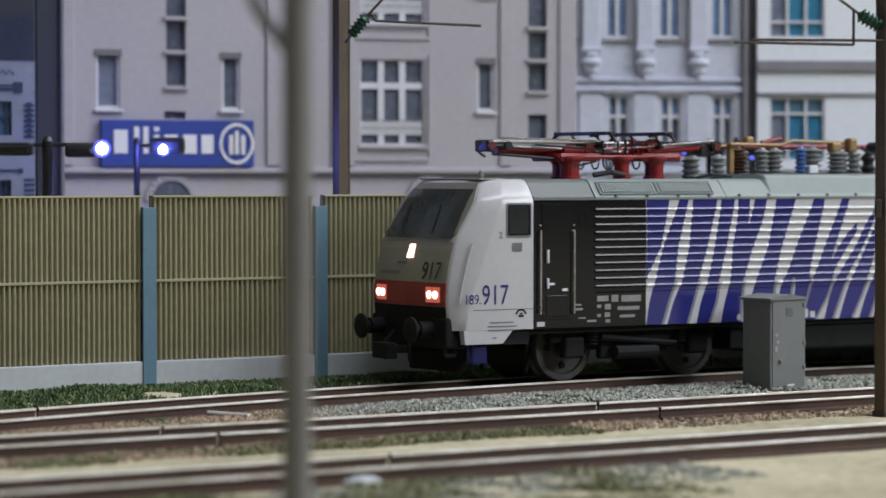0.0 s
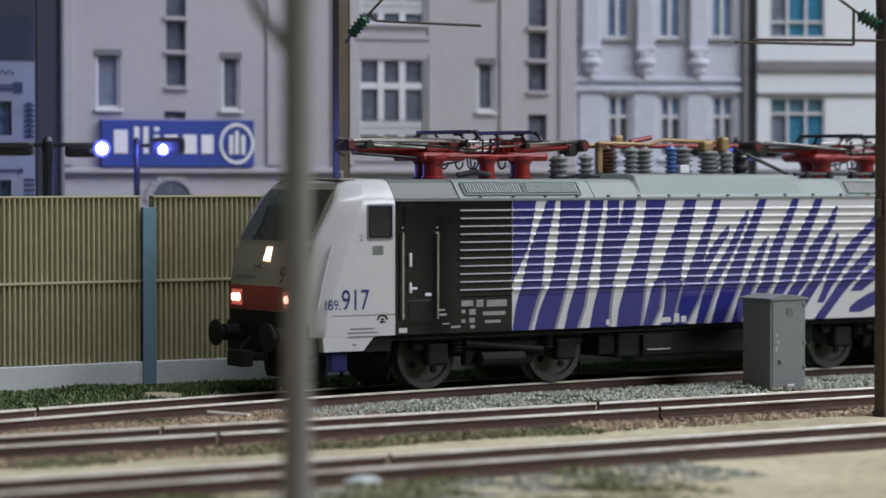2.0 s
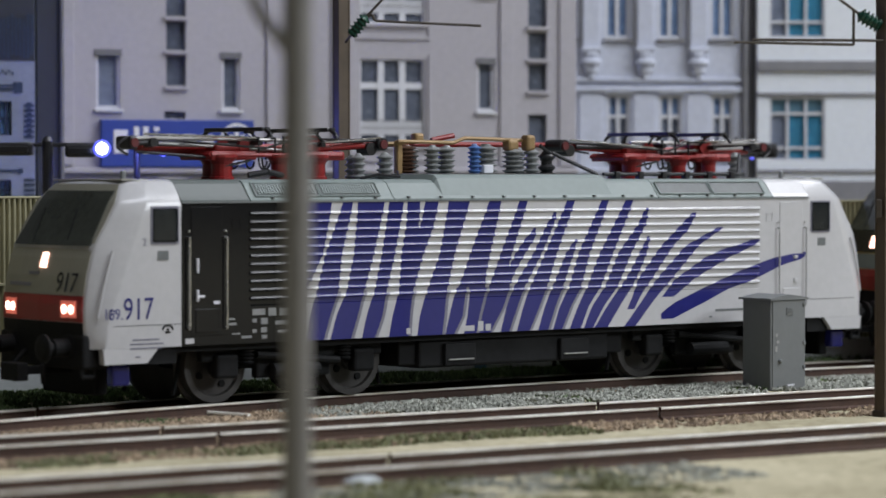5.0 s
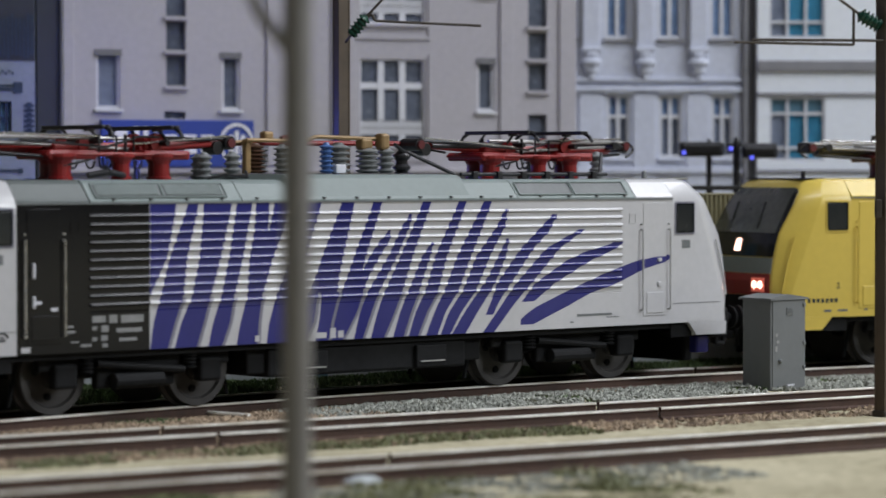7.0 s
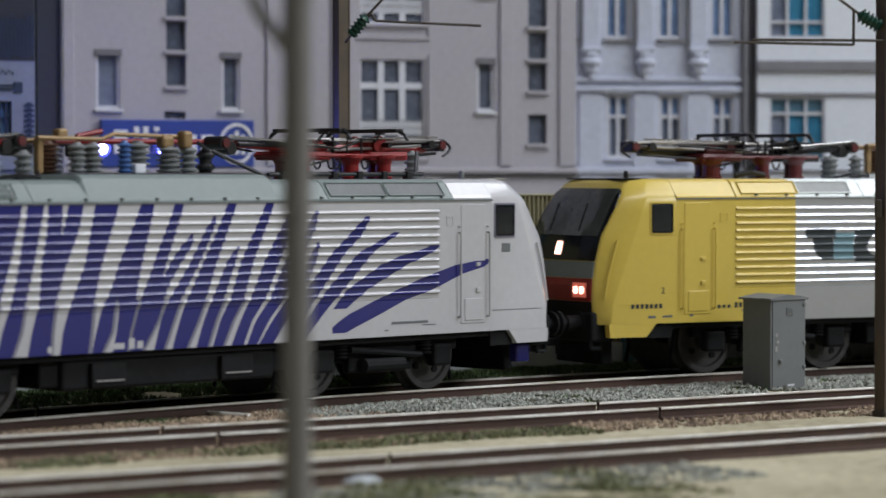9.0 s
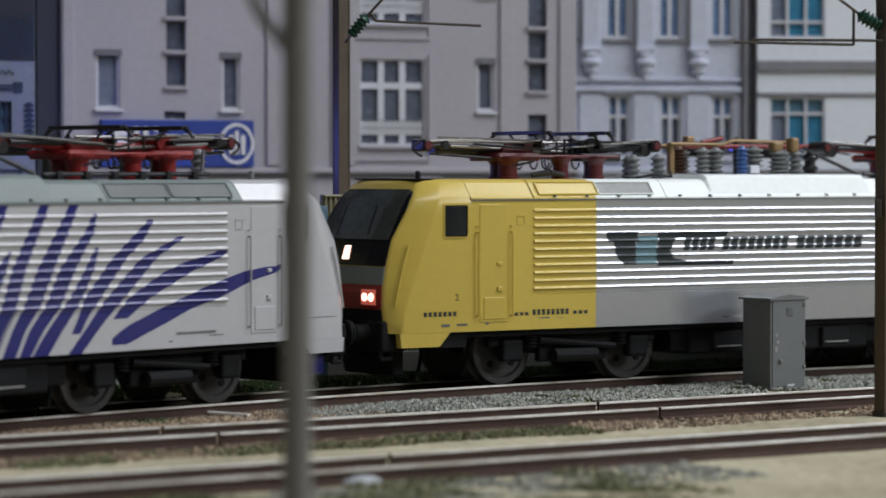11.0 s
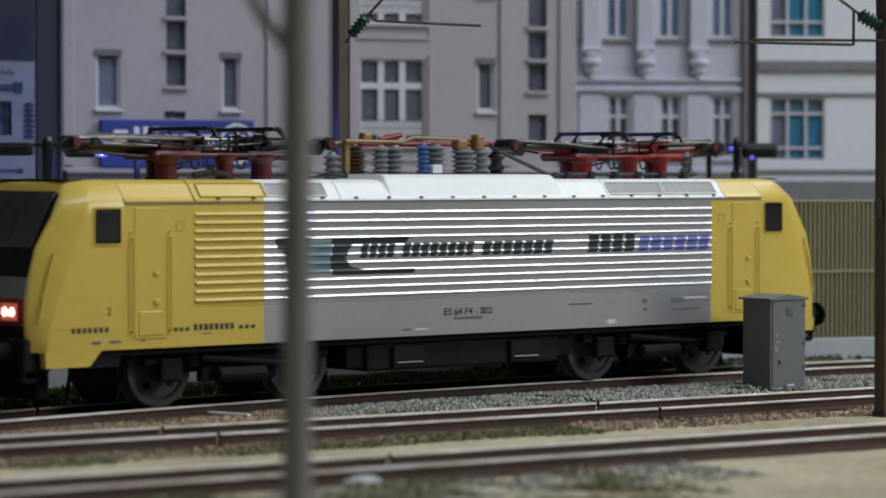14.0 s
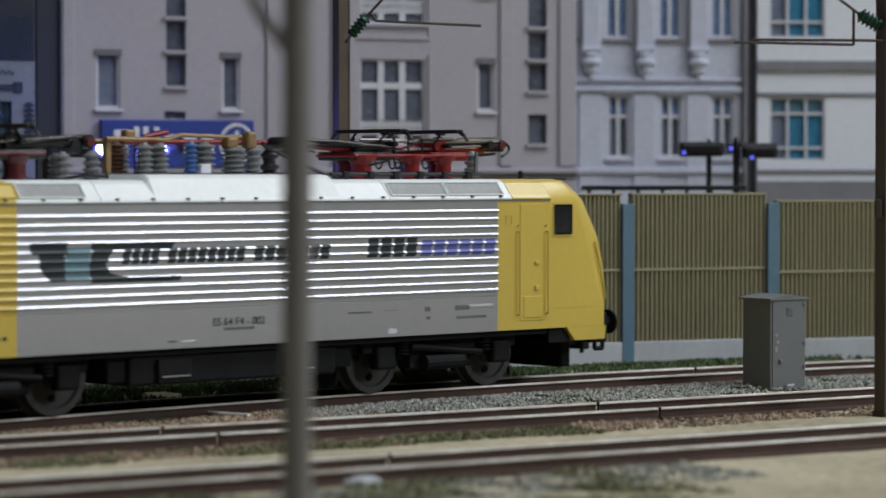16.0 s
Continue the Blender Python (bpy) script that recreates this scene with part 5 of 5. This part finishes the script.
    # painted sides
    if zebra:
        base = [(-56.0, 1), (200, 0)]
        mats = [WHITE, BLACK, BLUE, STRIPE_GREY]
        stripes = zebra_stripes()
        marks = [(2, e) for e in stripes]
        for e in stripes[1:16]:
            low = [(z, r, r + 0.75) for z, l, r in e if z < 22]
            if len(low) > 2:
                marks.append((3, low))
    else:
        base = [(-53.2, 1), (69.45, 0), (200, 1)]
        mats = [SILVER, YELLOW, LOGO_DARK, LOGO_TEAL, LOGO_BLUE]
        marks = [(2, [(31.8, -50.6, -42.0), (30.2, -50.2, -42.0)]), (2, [(30.1, -48.5, -42.6), (27.0, -48.0, -42.6), (25.2, -46.0, -42.6)]),
                 (3, [(31.0, -42.0, -36.6), (28.5, -42.6, -37.0), (25.2, -42.6, -37.0)]), (2, [(31.6, -36.6, -17.0), (30.8, -36.6, -17.5)]),
                 (2, [(30.6, -36.4, -31.6), (28, -37.0, -33.2), (26.3, -37.0, -32.4), (25.4, -36.8, -28.0)]), (2, [(25.2, -36.6, -15.6), (24.8, -36.6, -15.6)]),
                 *blocks(-29.6, -20.6, 4, 2, 28.0, 30.6), *blocks(-18.8, 0.4, 8, 2, 28.0, 30.6), *blocks(2.4, 22.4, 7, 2, 28.0, 30.6),
                 *blocks(32.2, 46.4, 4, 2, 27.9, 31.4), *blocks(47.0, 69.0, 6, 4, 28.0, 31.0)]
    part("side_wall", side_wall(-1, base, marks), mats, loco, "ribbed side with blue zebra stripes" if zebra else "ribbed silver side with yellow ends")
    part("side_wall", side_wall(1, base, marks[:1]), mats, loco)

    # roof
    rc = ROOF_GREY if zebra else ROOF_WHITE
    fc = ROOF_GREY if zebra else YELLOW
    part("roof_panel", roof_section(-85.4, -69.7), ROOF_DARK if zebra else fc, loco)
    part("roof_panel", roof_section(-69.3, -53.2), fc, loco)
    part("roof_panel", roof_section(-53.15, -34.2), rc, loco)
    part("roof_panel", roof_section(-34.0, -21.6), rc, loco)
    part("roof_hood", roof_section(-21.6, 25.4, 1.0, 0.6), rc, loco, "raised middle roof hood")
    part("roof_panel", roof_section(25.4, 38.6), rc, loco)
    part("roof_panel", roof_section(38.8, 73.8), rc, loco)
    part("roof_panel", roof_section(74.0, 85.4), cab, loco)
    for side in (-1, 1):
        for a, b in ((-67.6, -52.6), (-51.8, -37.6), (39.8, 55.0), (56.0, 71.4)):
            yellow = not zebra and b < -51
            g = part("roof_grille", slope_plate(a, b, 0.06, 0.95, side, 0.12), YELLOW if yellow else (GRILLE if zebra else GRILLE_PALE), loco)
            if zebra and a < 0:
                part("grille_slats", grille_slats(a + .4, b - .4, side, 22), ROOF_GREY, g)
            bm = rods([(slope_point(a - .2, -0.02, side, 0.2), slope_point(b + .2, -0.02, side, 0.2)), (slope_point(a - .2, 1.0, side, 0.2), slope_point(b + .2, 1.0, side, 0.2)),
                       (slope_point(a - .2, -0.02, side, 0.2), slope_point(a - .2, 1.0, side, 0.2)), (slope_point(b + .2, -0.02, side, 0.2), slope_point(b + .2, 1.0, side, 0.2))], 0.18, 6)
            part("grille_frame", bm, fc if yellow else rc, g)
        for i in range(17):
            u = -64 + 8.4 * i
            part("roof_lug", box(u - .25, u + .25, *sorted((side * 16.8, side * 17.5)), 39.6, 40.0), GRILLE, loco)
        # gutter coloured dark grey to paint the shadow line below the roof edge
        part("gutter", box(-85.4, 85.4, *sorted((side * 17.0, side * 17.4)), 38.9, 39.2), GRILLE, loco)

    # roof equipment
    pantograph(loco, -55.5, 1, RED if zebra else RED_DARK, aft=None if zebra else STEEL_DARK, arm=None if zebra else STEEL_DARK)
    pantograph(loco, 54.5, -1, RED, fore=None if zebra else STEEL_DARK)
    for u, v, r, h, n, mat in ((-32.3, -3, 1.4, 5.0, 4, INSUL), (-25.4, -3, 1.6, 5.2, 4, INSUL), (-18.2, -1, 1.9, 5.6, 7, INSUL_BROWN), (-15.2, -6, 1.6, 5.4, 5, INSUL),
                               (-10.6, -5, 1.7, 5.4, 5, INSUL), (-7.3, 0, 1.5, 5.2, 6, INSUL), (-2.2, -4, 1.3, 5.8, 6, INSUL_BLUE), (2.6, -2, 2.3, 5.8, 5, INSUL),
                               (9.4, -3, 2.1, 5.0, 5, INSUL), (13.8, -4, 1.6, 5.0, 4, INSUL), (19.8, -2, 1.7, 4.6, 2, STEEL_DARK), (76.0, -3, 1.4, 5.6, 4, INSUL)):
        z = 44.6 if -21 < u < 25 else 43.3
        ins = part("roof_insulator", moved(stout_insulator(r, h, n), u, v, z), mat, loco)
    bm = rods([((-22, -3, 51.2), (-8, -4, 51.0)), ((-8, -4, 51.0), (-4, -3, 52.0)), ((-4, -3, 52.0), (14, -3, 51.6)), ((-30, 0, 50.6), (-18, 0, 50.8))], 0.42)
    add_box(bm, -21.6, -20.2, -2.5, -1.0, 44.5, 51.4, 0.3)
    add_box(bm, -16.0, -13.6, -1.5, 0.5, 50.8, 53.0, 0.5)
    add_box(bm, 7.4, 10.4, -4, -1.5, 49.4, 51.8, 0.6)
    add_box(bm, 11.8, 14.2, -5, -2.5, 49.4, 52.8, 0.6)
    part("busbar", bm, GOLD, loco, "ochre high-voltage busbar")
    part("roof_switch", rods([((-9, 2, 51.6), (-3, 2, 52.6)), ((-26, 1, 50.6), (28, 3, 50.8))], 0.55), RED, loco)
    for u, v, r, h, n in ((-29.0, 3.5, 1.3, 4.8, 4), (-12.8, 4, 1.5, 5.2, 5), (5.6, 4.5, 1.6, 5.2, 5), (16.4, 3, 1.3, 4.8, 4)):
        part("roof_insulator", moved(stout_insulator(r, h, n), u, v, 44.6 if -21 < u < 25 else 43.3), INSUL, loco)
    part("earthing_loop", rods([((-34, -6, 43.6), (-30, -7, 44.3)), ((-30, -7, 44.3), (-24, -6, 43.9)), ((-24, -6, 43.9), (-22, -3, 45.0))], 0.3, 6), STEEL_DARK, loco)
    part("surge_box", box(-0.8, 1.8, -5.6, -3.8, 44.6, 46.4, 0.2), FRAME_WHITE, loco)
    bm = rods([((17, -3, 50.6), (20.5, -3, 48.4)), ((20.5, -3, 49.0), (30, -7, 44.4)), ((30, -9, 44.4), (73, -9, 44.4)), ((73, -7, 44.2), (75.5, -5, 49.0))], 0.42)
    for i in range(6):
        add_box(bm, 33 + 7 * i, 34.4 + 7 * i, -9.8, -8.2, 43.2, 45.0, 0.15)
    part("roof_cable", bm, STEEL_DARK, loco, "black roof cable on clamps")
    part("roof_cable", rods([((-62, -6, 44.2), (-58, -7, 44.9)), ((-58, -7, 44.9), (-54, -6.5, 44.2))], 0.6), STEEL_DARK, loco)

    # doors, handrails, lettering on the visible side
    for sign in (-1, 1):
        dark = zebra and sign < 0
        mat = BLACK if dark else cab
        a, b = sorted((sign * 75.4, sign * 84.0))
        bm = bmesh.new()
        add_box(bm, a + 0.7, b - 0.7, -HALF - 0.14, -HALF + 0.1, 13.6, 38.2, 0.12)
        add_box(bm, a + 1.6, b - 1.6, -HALF - 0.3, -HALF, 14.2, 18.8, 0.15)
        d = part("cab_door", bm, mat, loco)
        bm = bmesh.new()
        if dark:
            add_box(bm, a + 1.7, a + 2.2, -HALF - 0.7, -HALF - 0.1, 25.6, 28.4, 0.12)
            add_box(bm, a + 1.7, a + 2.2, -HALF - 0.7, -HALF - 0.1, 20.2, 22.4, 0.12)
            add_box(bm, a + 1.7, a + 3.6, -HALF - 0.6, -HALF - 0.1, 20.9, 21.4, 0.12)
            add_box(bm, a + 5.8, a + 7.2, -HALF - 0.3, -HALF - 0.1, 19.6, 20.2)
        else:
            add_box(bm, b - 3.6, b - 2.4, -HALF - 0.5, -HALF, 25.4, 26.2, 0.15)
            add_box(bm, b - 3.6, b - 2.4, -HALF - 0.5, -HALF, 20.0, 21.0, 0.15)
        part("door_handle", bm, FRAME_WHITE if dark else mat, d)
        for u in (a, b):
            bm = rods([((u, -HALF - 0.75, 15.0), (u, -HALF - 0.75, 32.4)), ((u, -HALF, 15.0), (u, -HALF - 0.75, 15.0)), ((u, -HALF, 32.4), (u, -HALF - 0.75, 32.4)),
                       ((u, -HALF, 33.6), (u, -HALF - 0.5, 33.6))], 0.2, 8)
            part("handrail", bm, CHROME if dark else (HANDRAIL if zebra else mat), loco, "thin vertical handrail")
        bm = bmesh.new()
        u = sign * 72.8
        for q in ((u - 1, u + 1, 35.6, 35.8), (u - 1, u + 1, 33.8, 34.0), (u - 1, u - .8, 33.8, 35.8), (u + .8, u + 1, 33.8, 35.8)):
            add_box(bm, q[0], q[1], -HALF - 0.1, -HALF + .05, q[2], q[3])
        part("inspection_flap", bm, mat, loco)
    if zebra:
        for y0, y1, a, b in ((-0.05, 0.17, 75.9, 83.2),):
            outline = ((a, 23.8), (b, 25.3), (b, 26.5), (80.5, 26.5), (a, 25.9))
            part("stripe_on_door", loft([[(u, -HALF - y, z) for u, z in outline] for y in (y0, y1)]), BLUE, loco, "blue stripe across the door")
        text_part("917", 5.9, loco, BLUE, -98.4, -HALF - 0.08, 17.2, 6.6, "blue running number on the cab side")
        text_part("189.", 2.9, loco, BLUE, -102.4, -HALF - 0.02, 17.3, 3.7, "small blue class number", 0)
        text_part("2", 2.0, loco, STRIPE_GREY, -94.2, -HALF - 0.06, 31.0, 0.9)
        bars = [(-96.5, -90.5, 13.2, 13.5), (-97.0, -89.6, 12.4, 12.7), (-97.0, -90.0, 11.6, 11.9), (-95.8, -94.8, 10.0, 10.3)]
        grey = [(-69.0, -66.0, 17.2, 18.4), (-65.2, -63.4, 17.0, 18.5), (-62.6, -57.4, 17.0, 18.4), (-63.6, -57.8, 15.2, 16.0), (-63.0, -59.0, 13.6, 14.2),
                (-67.0, -65.4, 15.4, 16.6), (-67.0, -65.6, 13.8, 14.8), (-69.0, -68.0, 15.8, 16.5), (-69.0, -68.0, 13.8, 14.5), (-66.8, -65.6, 12.6, 13.3),
                (-74.6, -73.2, 16.4, 16.8), (-74.6, -72.8, 15.4, 15.9), (-73.8, -72.0, 13.6, 13.9), (-71.6, -69.2, 12.8, 13.3)]
        pale = [(-16.6, -13.2, 12.3, 13.4), (-12.2, -10.8, 12.2, 14.2), (-10.2, -8.8, 12.2, 13.6), (-31.0, -30.0, 12.2, 13.4), (-84.6, -82.6, 12.2, 13.2)]
        dark = [(56, 66.5, 14.2, 14.7), (54, 55, 12.9, 13.2), (64.8, 68.6, 13.7, 13.9)]
        for group, mat, lab in ((bars, STRIPE_GREY, "grey lines of small lettering"), (grey, LETTER_GREY, "pale lettering block on black"), (pale, WHITE, "white data panel"), (dark, GRILLE, "grey line of lettering")):
            for q in group:
                part("lettering_bar", flat_bar(*q), mat, loco, lab)
        arch = [(-88.6 + 1.15 * math.cos(math.pi * k / 8), -HALF, 15.0 + 0.95 * math.sin(math.pi * k / 8)) for k in range(9)]
        bm = rods(list(zip(arch, arch[1:])) + [((-89.2, -HALF, 14.6), (-88.0, -HALF, 14.6)), ((-88.9, -HALF, 15.1), (-88.3, -HALF, 15.1))], 0.2, 6)
        part("depot_mark", bm, BLACK, loco)
    else:
        text_part("ES 64 F4 - 002", 2.1, loco, LOGO_DARK, -7.6, -HALF - 0.07, 15.7, 12.9, "black type number on the silver sill")
        text_part("2", 2.0, loco, LOGO_DARK, -89.4, -HALF - 0.06, 18.3, 0.9)
        bars = [(-92.8, -90.8, 12.8, 13.6), (-89.0, -86.4, 12.9, 13.6), (-81.8, -80.9, 13.0, 13.8), 
                (-68.0, -65.4, 13.9, 14.4), (-63.6, -62.0, 13.9, 14.2), (-60.0, -59.0, 12.7, 13.0), (-54.2, -51.4, 12.7, 13.0),
                (-5.0, 2.6, 14.6, 15.4), (27.0, 33.5, 16.6, 17.2), (37.0, 41.0, 16.9, 17.2), (48.4, 49.8, 16.4, 17.6), (48.8, 49.8, 14.8, 15.6), (57.0, 61.2, 16.4, 17.6),
                (61.6, 69.0, 16.6, 16.9), (57.4, 66.0, 14.6, 15.4), (-18.6, -16.4, 12.8, 13.4)]
        for u0, u1, n, z0, z1 in ((-97.2, -88.7, 7, 15.1, 16.1), (-74.4, -70.4, 3, 14.8, 15.5), (-69.8, -60.0, 8, 14.8, 16.0), (-59.2, -54.9, 3, 14.8, 15.5)):
            w = (u1 - u0) / n
            for i in range(n):
                part("lettering_bar", flat_bar(u0 + i * w, u0 + (i + 0.62) * w, z0, z1), LOGO_DARK, loco, "dark bar of lettering")
        for q in bars:
            part("lettering_bar", flat_bar(q[0], q[1], q[2] + 0.15, q[3] - 0.1), GRILLE, loco, "dark line of lettering")
        for q in ((38.0, 40.4, 12.4, 13.4), (-15.4, -12.0, 12.9, 13.3), (61.0, 68.0, 17.2, 17.6)):
            part("lettering_bar", flat_bar(*q), FRAME_WHITE, loco, "white data panel")

    # underframe and running gear
    part("underframe", box(-97, 97, -15.8, 15.8, 10.6, 12.6), UNDER, loco)
    bm = bmesh.new()
    add_box(bm, -26, 26, -15, 15, 4.9, 10.8, 0.6)
    add_box(bm, -30.5, -25.8, -14, 14, 5.6, 10.8, 0.4)
    add_box(bm, 25.8, 31, -14, 14, 6.0, 10.8, 0.4)
    u = part("transformer_box", bm, UNDER, loco, "black transformer box between the bogies")
    for a in (-19.0, 12.5):
        part("step_tread", box(a, a + 6.5, -16.4, -14.9, 6.4, 6.65), STEP, u, "pale metal step edge")
        part("step_housing", box(a - 0.8, a + 7.3, -16.0, -14.9, 5.2, 9.8, 0.3), UNDER, u)
    sets = []
    for c in (-56.5, 56.5):
        bogie(loco, c)
        for du in (-16.65, 16.65):
            sets.append((wheelset(loco, c + du), c + du))
    return loco, sets


LOGO_DARK = principled("near_black_print", (0.012, 0.022, 0.026), 0.5, vary=0.15)
LOGO_TEAL = principled("grey_teal_print", (0.13, 0.24, 0.28), 0.5, vary=0.1)
LOGO_BLUE = principled("violet_blue_print", (0.12, 0.14, 0.42), 0.5, vary=0.1)
LETTER_GREY = principled("faded_white_print", (0.22, 0.225, 0.22), 0.6, vary=0.25)
GRILLE_PALE = principled("pale_grey_mesh", (0.3, 0.31, 0.3), 0.6, vary=0.15)
HANDRAIL = principled("light_grey_handrail", (0.4, 0.4, 0.4), 0.4, vary=0.1)
STEP = principled("pale_step_metal", (0.4, 0.4, 0.38), 0.4, metal=0.4, vary=0.2)


def blocks(u0, u1, n, mat, z0, z1):
    """Slanted blocks in a row, one for each unlettered character."""
    p = (u1 - u0) / n
    return [(mat, [(z1, u0 + i * p + 0.5, u0 + (i + 0.8) * p + 0.5), (z0, u0 + i * p, u0 + (i + 0.8) * p)]) for i in range(n)]


def zebra_stripes():
    """Blue stripes as (height, left edge, right edge), from the steep ones at the front to the flat ones at the rear."""
    st = []
    st.append([(38.8, -55.9, -49.7), (28.9, -55.9, -51.9), (22.0, -56.0, -55.8)])
    st.append([(38.8, -47.0, -44.5), (28.6, -51.5, -47.3), (21.3, -53.6, -48.2), (16.4, -55.2, -50.2), (11.8, -55.9, -51.8)])
    st.append([(38.8, -43.3, -36.5), (28.6, -44.4, -39.3), (21.1, -46.3, -41.8), (16.2, -48.8, -43.4), (11.8, -50.2, -45.0)])
    st.append([(38.8, -35.4, -31.6), (28.4, -37.4, -34.0), (20.9, -39.3, -36.1), (16.1, -41.2, -37.1), (11.8, -42.3, -39.0)])
    st.append([(38.8, -30.7, -27.4), (33.8, -31.2, -27.8), (28.4, -32.4, -26.6), (20.8, -33.0, -29.3), (15.9, -34.6, -30.1), (11.8, -35.5, -30.4)])
    st.append([(38.8, -26.1, -22.6), (33.8, -27.6, -24.0), (28.3, -30.0, -26.6)])
    st.append([(38.8, -20.0, -14.4), (28.1, -22.5, -18.5), (20.6, -25.9, -20.5), (15.6, -27.6, -21.1), (11.8, -28.2, -21.7)])
    st.append([(38.8, -9.2, -5.9), (28.4, -14.3, -8.9), (24.2, -16.1, -10.0), (21.2, -17.6, -10.4)])
    st.append([(21.2, -17.9, -15.3), (19.5, -18.6, -15.6), (15.4, -19.9, -16.3), (11.8, -20.9, -18.5)])
    st.append([(21.1, -14.8, -9.9), (19.4, -14.5, -10.5), (15.2, -15.1, -11.9), (11.8, -16.0, -12.6)])
    st.append([(38.8, -1.0, 1.3), (28.2, -6.1, -3.0), (23.4, -8.3, -4.5), (21.1, -9.5, -3.6), (17.2, -11.0, -5.2), (11.8, -12.3, -8.9)])
    st.append([(33.0, 2.9, 3.5), (31.2, 0.7, 3.3), (28.1, -2.1, 0.7), (24.1, -4.6, -2.3), (21.1, -6.1, -3.8)])
    st.append([(36.2, 8.5, 9.3), (34.0, 6.5, 8.6), (28.1, 2.9, 5.3), (20.9, -2.7, 0.4), (17.1, -4.5, -1.4), (11.8, -6.1, -3.8)])
    st.append([(38.8, 12.2, 14.5), (27.9, 6.0, 9.4), (20.8, 1.8, 6.6), (16.9, 0.1, 4.7), (11.8, -1.7, 1.8)])
    st.append([(30.7, 14.5, 15.1), (27.9, 11.9, 14.2), (23.6, 9.6, 12.3), (20.6, 8.0, 11.1), (16.6, 6.0, 9.0), (11.8, 4.2, 7.0)])
    st.append([(38.8, 22.0, 24.2), (27.8, 15.4, 18.7), (20.4, 12.6, 16.2), (16.6, 10.2, 13.4), (11.8, 8.3, 10.9)])
    st.append([(38.8, 29.0, 31.3), (27.6, 21.4, 25.4), (20.4, 17.8, 21.8), (16.4, 15.3, 18.4), (11.8, 13.0, 16.2)])
    st.append([(37.0, 34.7, 35.7), (33.7, 32.6, 35.0), (27.6, 26.8, 30.7), (20.2, 22.8, 26.6), (16.2, 19.2, 22.7), (11.8, 17.0, 19.7)])
    st.append([(31.1, 35.4, 36.2), (27.4, 32.9, 35.2), (23.2, 30.0, 32.9), (20.1, 27.3, 30.8), (16.1, 23.5, 27.3), (11.8, 20.1, 23.9)])
    st.append([(35.9, 48.6, 50.1), (32.3, 43.9, 47.6), (28.9, 39.4, 43.1), (21.9, 32.6, 36.8), (18.4, 31.2, 33.6), (14.9, 29.2, 31.3)])
    st.append([(32.7, 56.5, 58.4), (28.8, 46.7, 50.8), (21.6, 37.9, 42.6), (17.1, 33.8, 37.3), (11.8, 28.7, 32.0)])
    st.append([(29.6, 66.9, 70.0), (28.0, 58.6, 66.4), (26.2, 52.8, 60.5), (21.5, 43.4, 49.4), (17.1, 39.1, 42.3)])
    st.append([(26.6, 80.5, 84.7), (25.7, 74.3, 84.2), (23.5, 65.3, 75.5), (21.1, 57.4, 68.5), (18.9, 50.6, 59.5), (16.6, 43.9, 53.5), (14.4, 39.5, 47.1), (12.6, 39.5, 42.1)])
    return st


loco_first, wheels_first = build_loco("zebra_locomotive", "white electric locomotive with blue zebra stripes on the rear track", True)
loco_second, wheels_second = build_loco("yellow_locomotive", "yellow and silver electric locomotive coupled behind another", False)



def wheel_rows(u, which):
    """The wheel rolls as the train travels; steps stay well under a quarter turn."""
    rows = []
    start = TRAVEL[0][which]
    for a, b in zip(TRAVEL, TRAVEL[1:]):
        for f in (0.0, 0.5):
            s = a[which] + (b[which] - a[which]) * f
            rows.append((a[0] + (b[0] - a[0]) * f, mm(u, 0, 7.2, 0, math.degrees((s - start) / 7.2), 0)))
    rows.append((TRAVEL[-1][0], mm(u, 0, 7.2, 0, math.degrees((TRAVEL[-1][which] - start) / 7.2), 0)))
    return rows


def motions():
    for which, loco, wheels in ((1, loco_first, wheels_first), (2, loco_second, wheels_second)):
        walk(loco, [(row[0], train_pose(row[which])) for row in TRAVEL])
        for ob, u in wheels:
            walk(ob, wheel_rows(u, which))


motions()
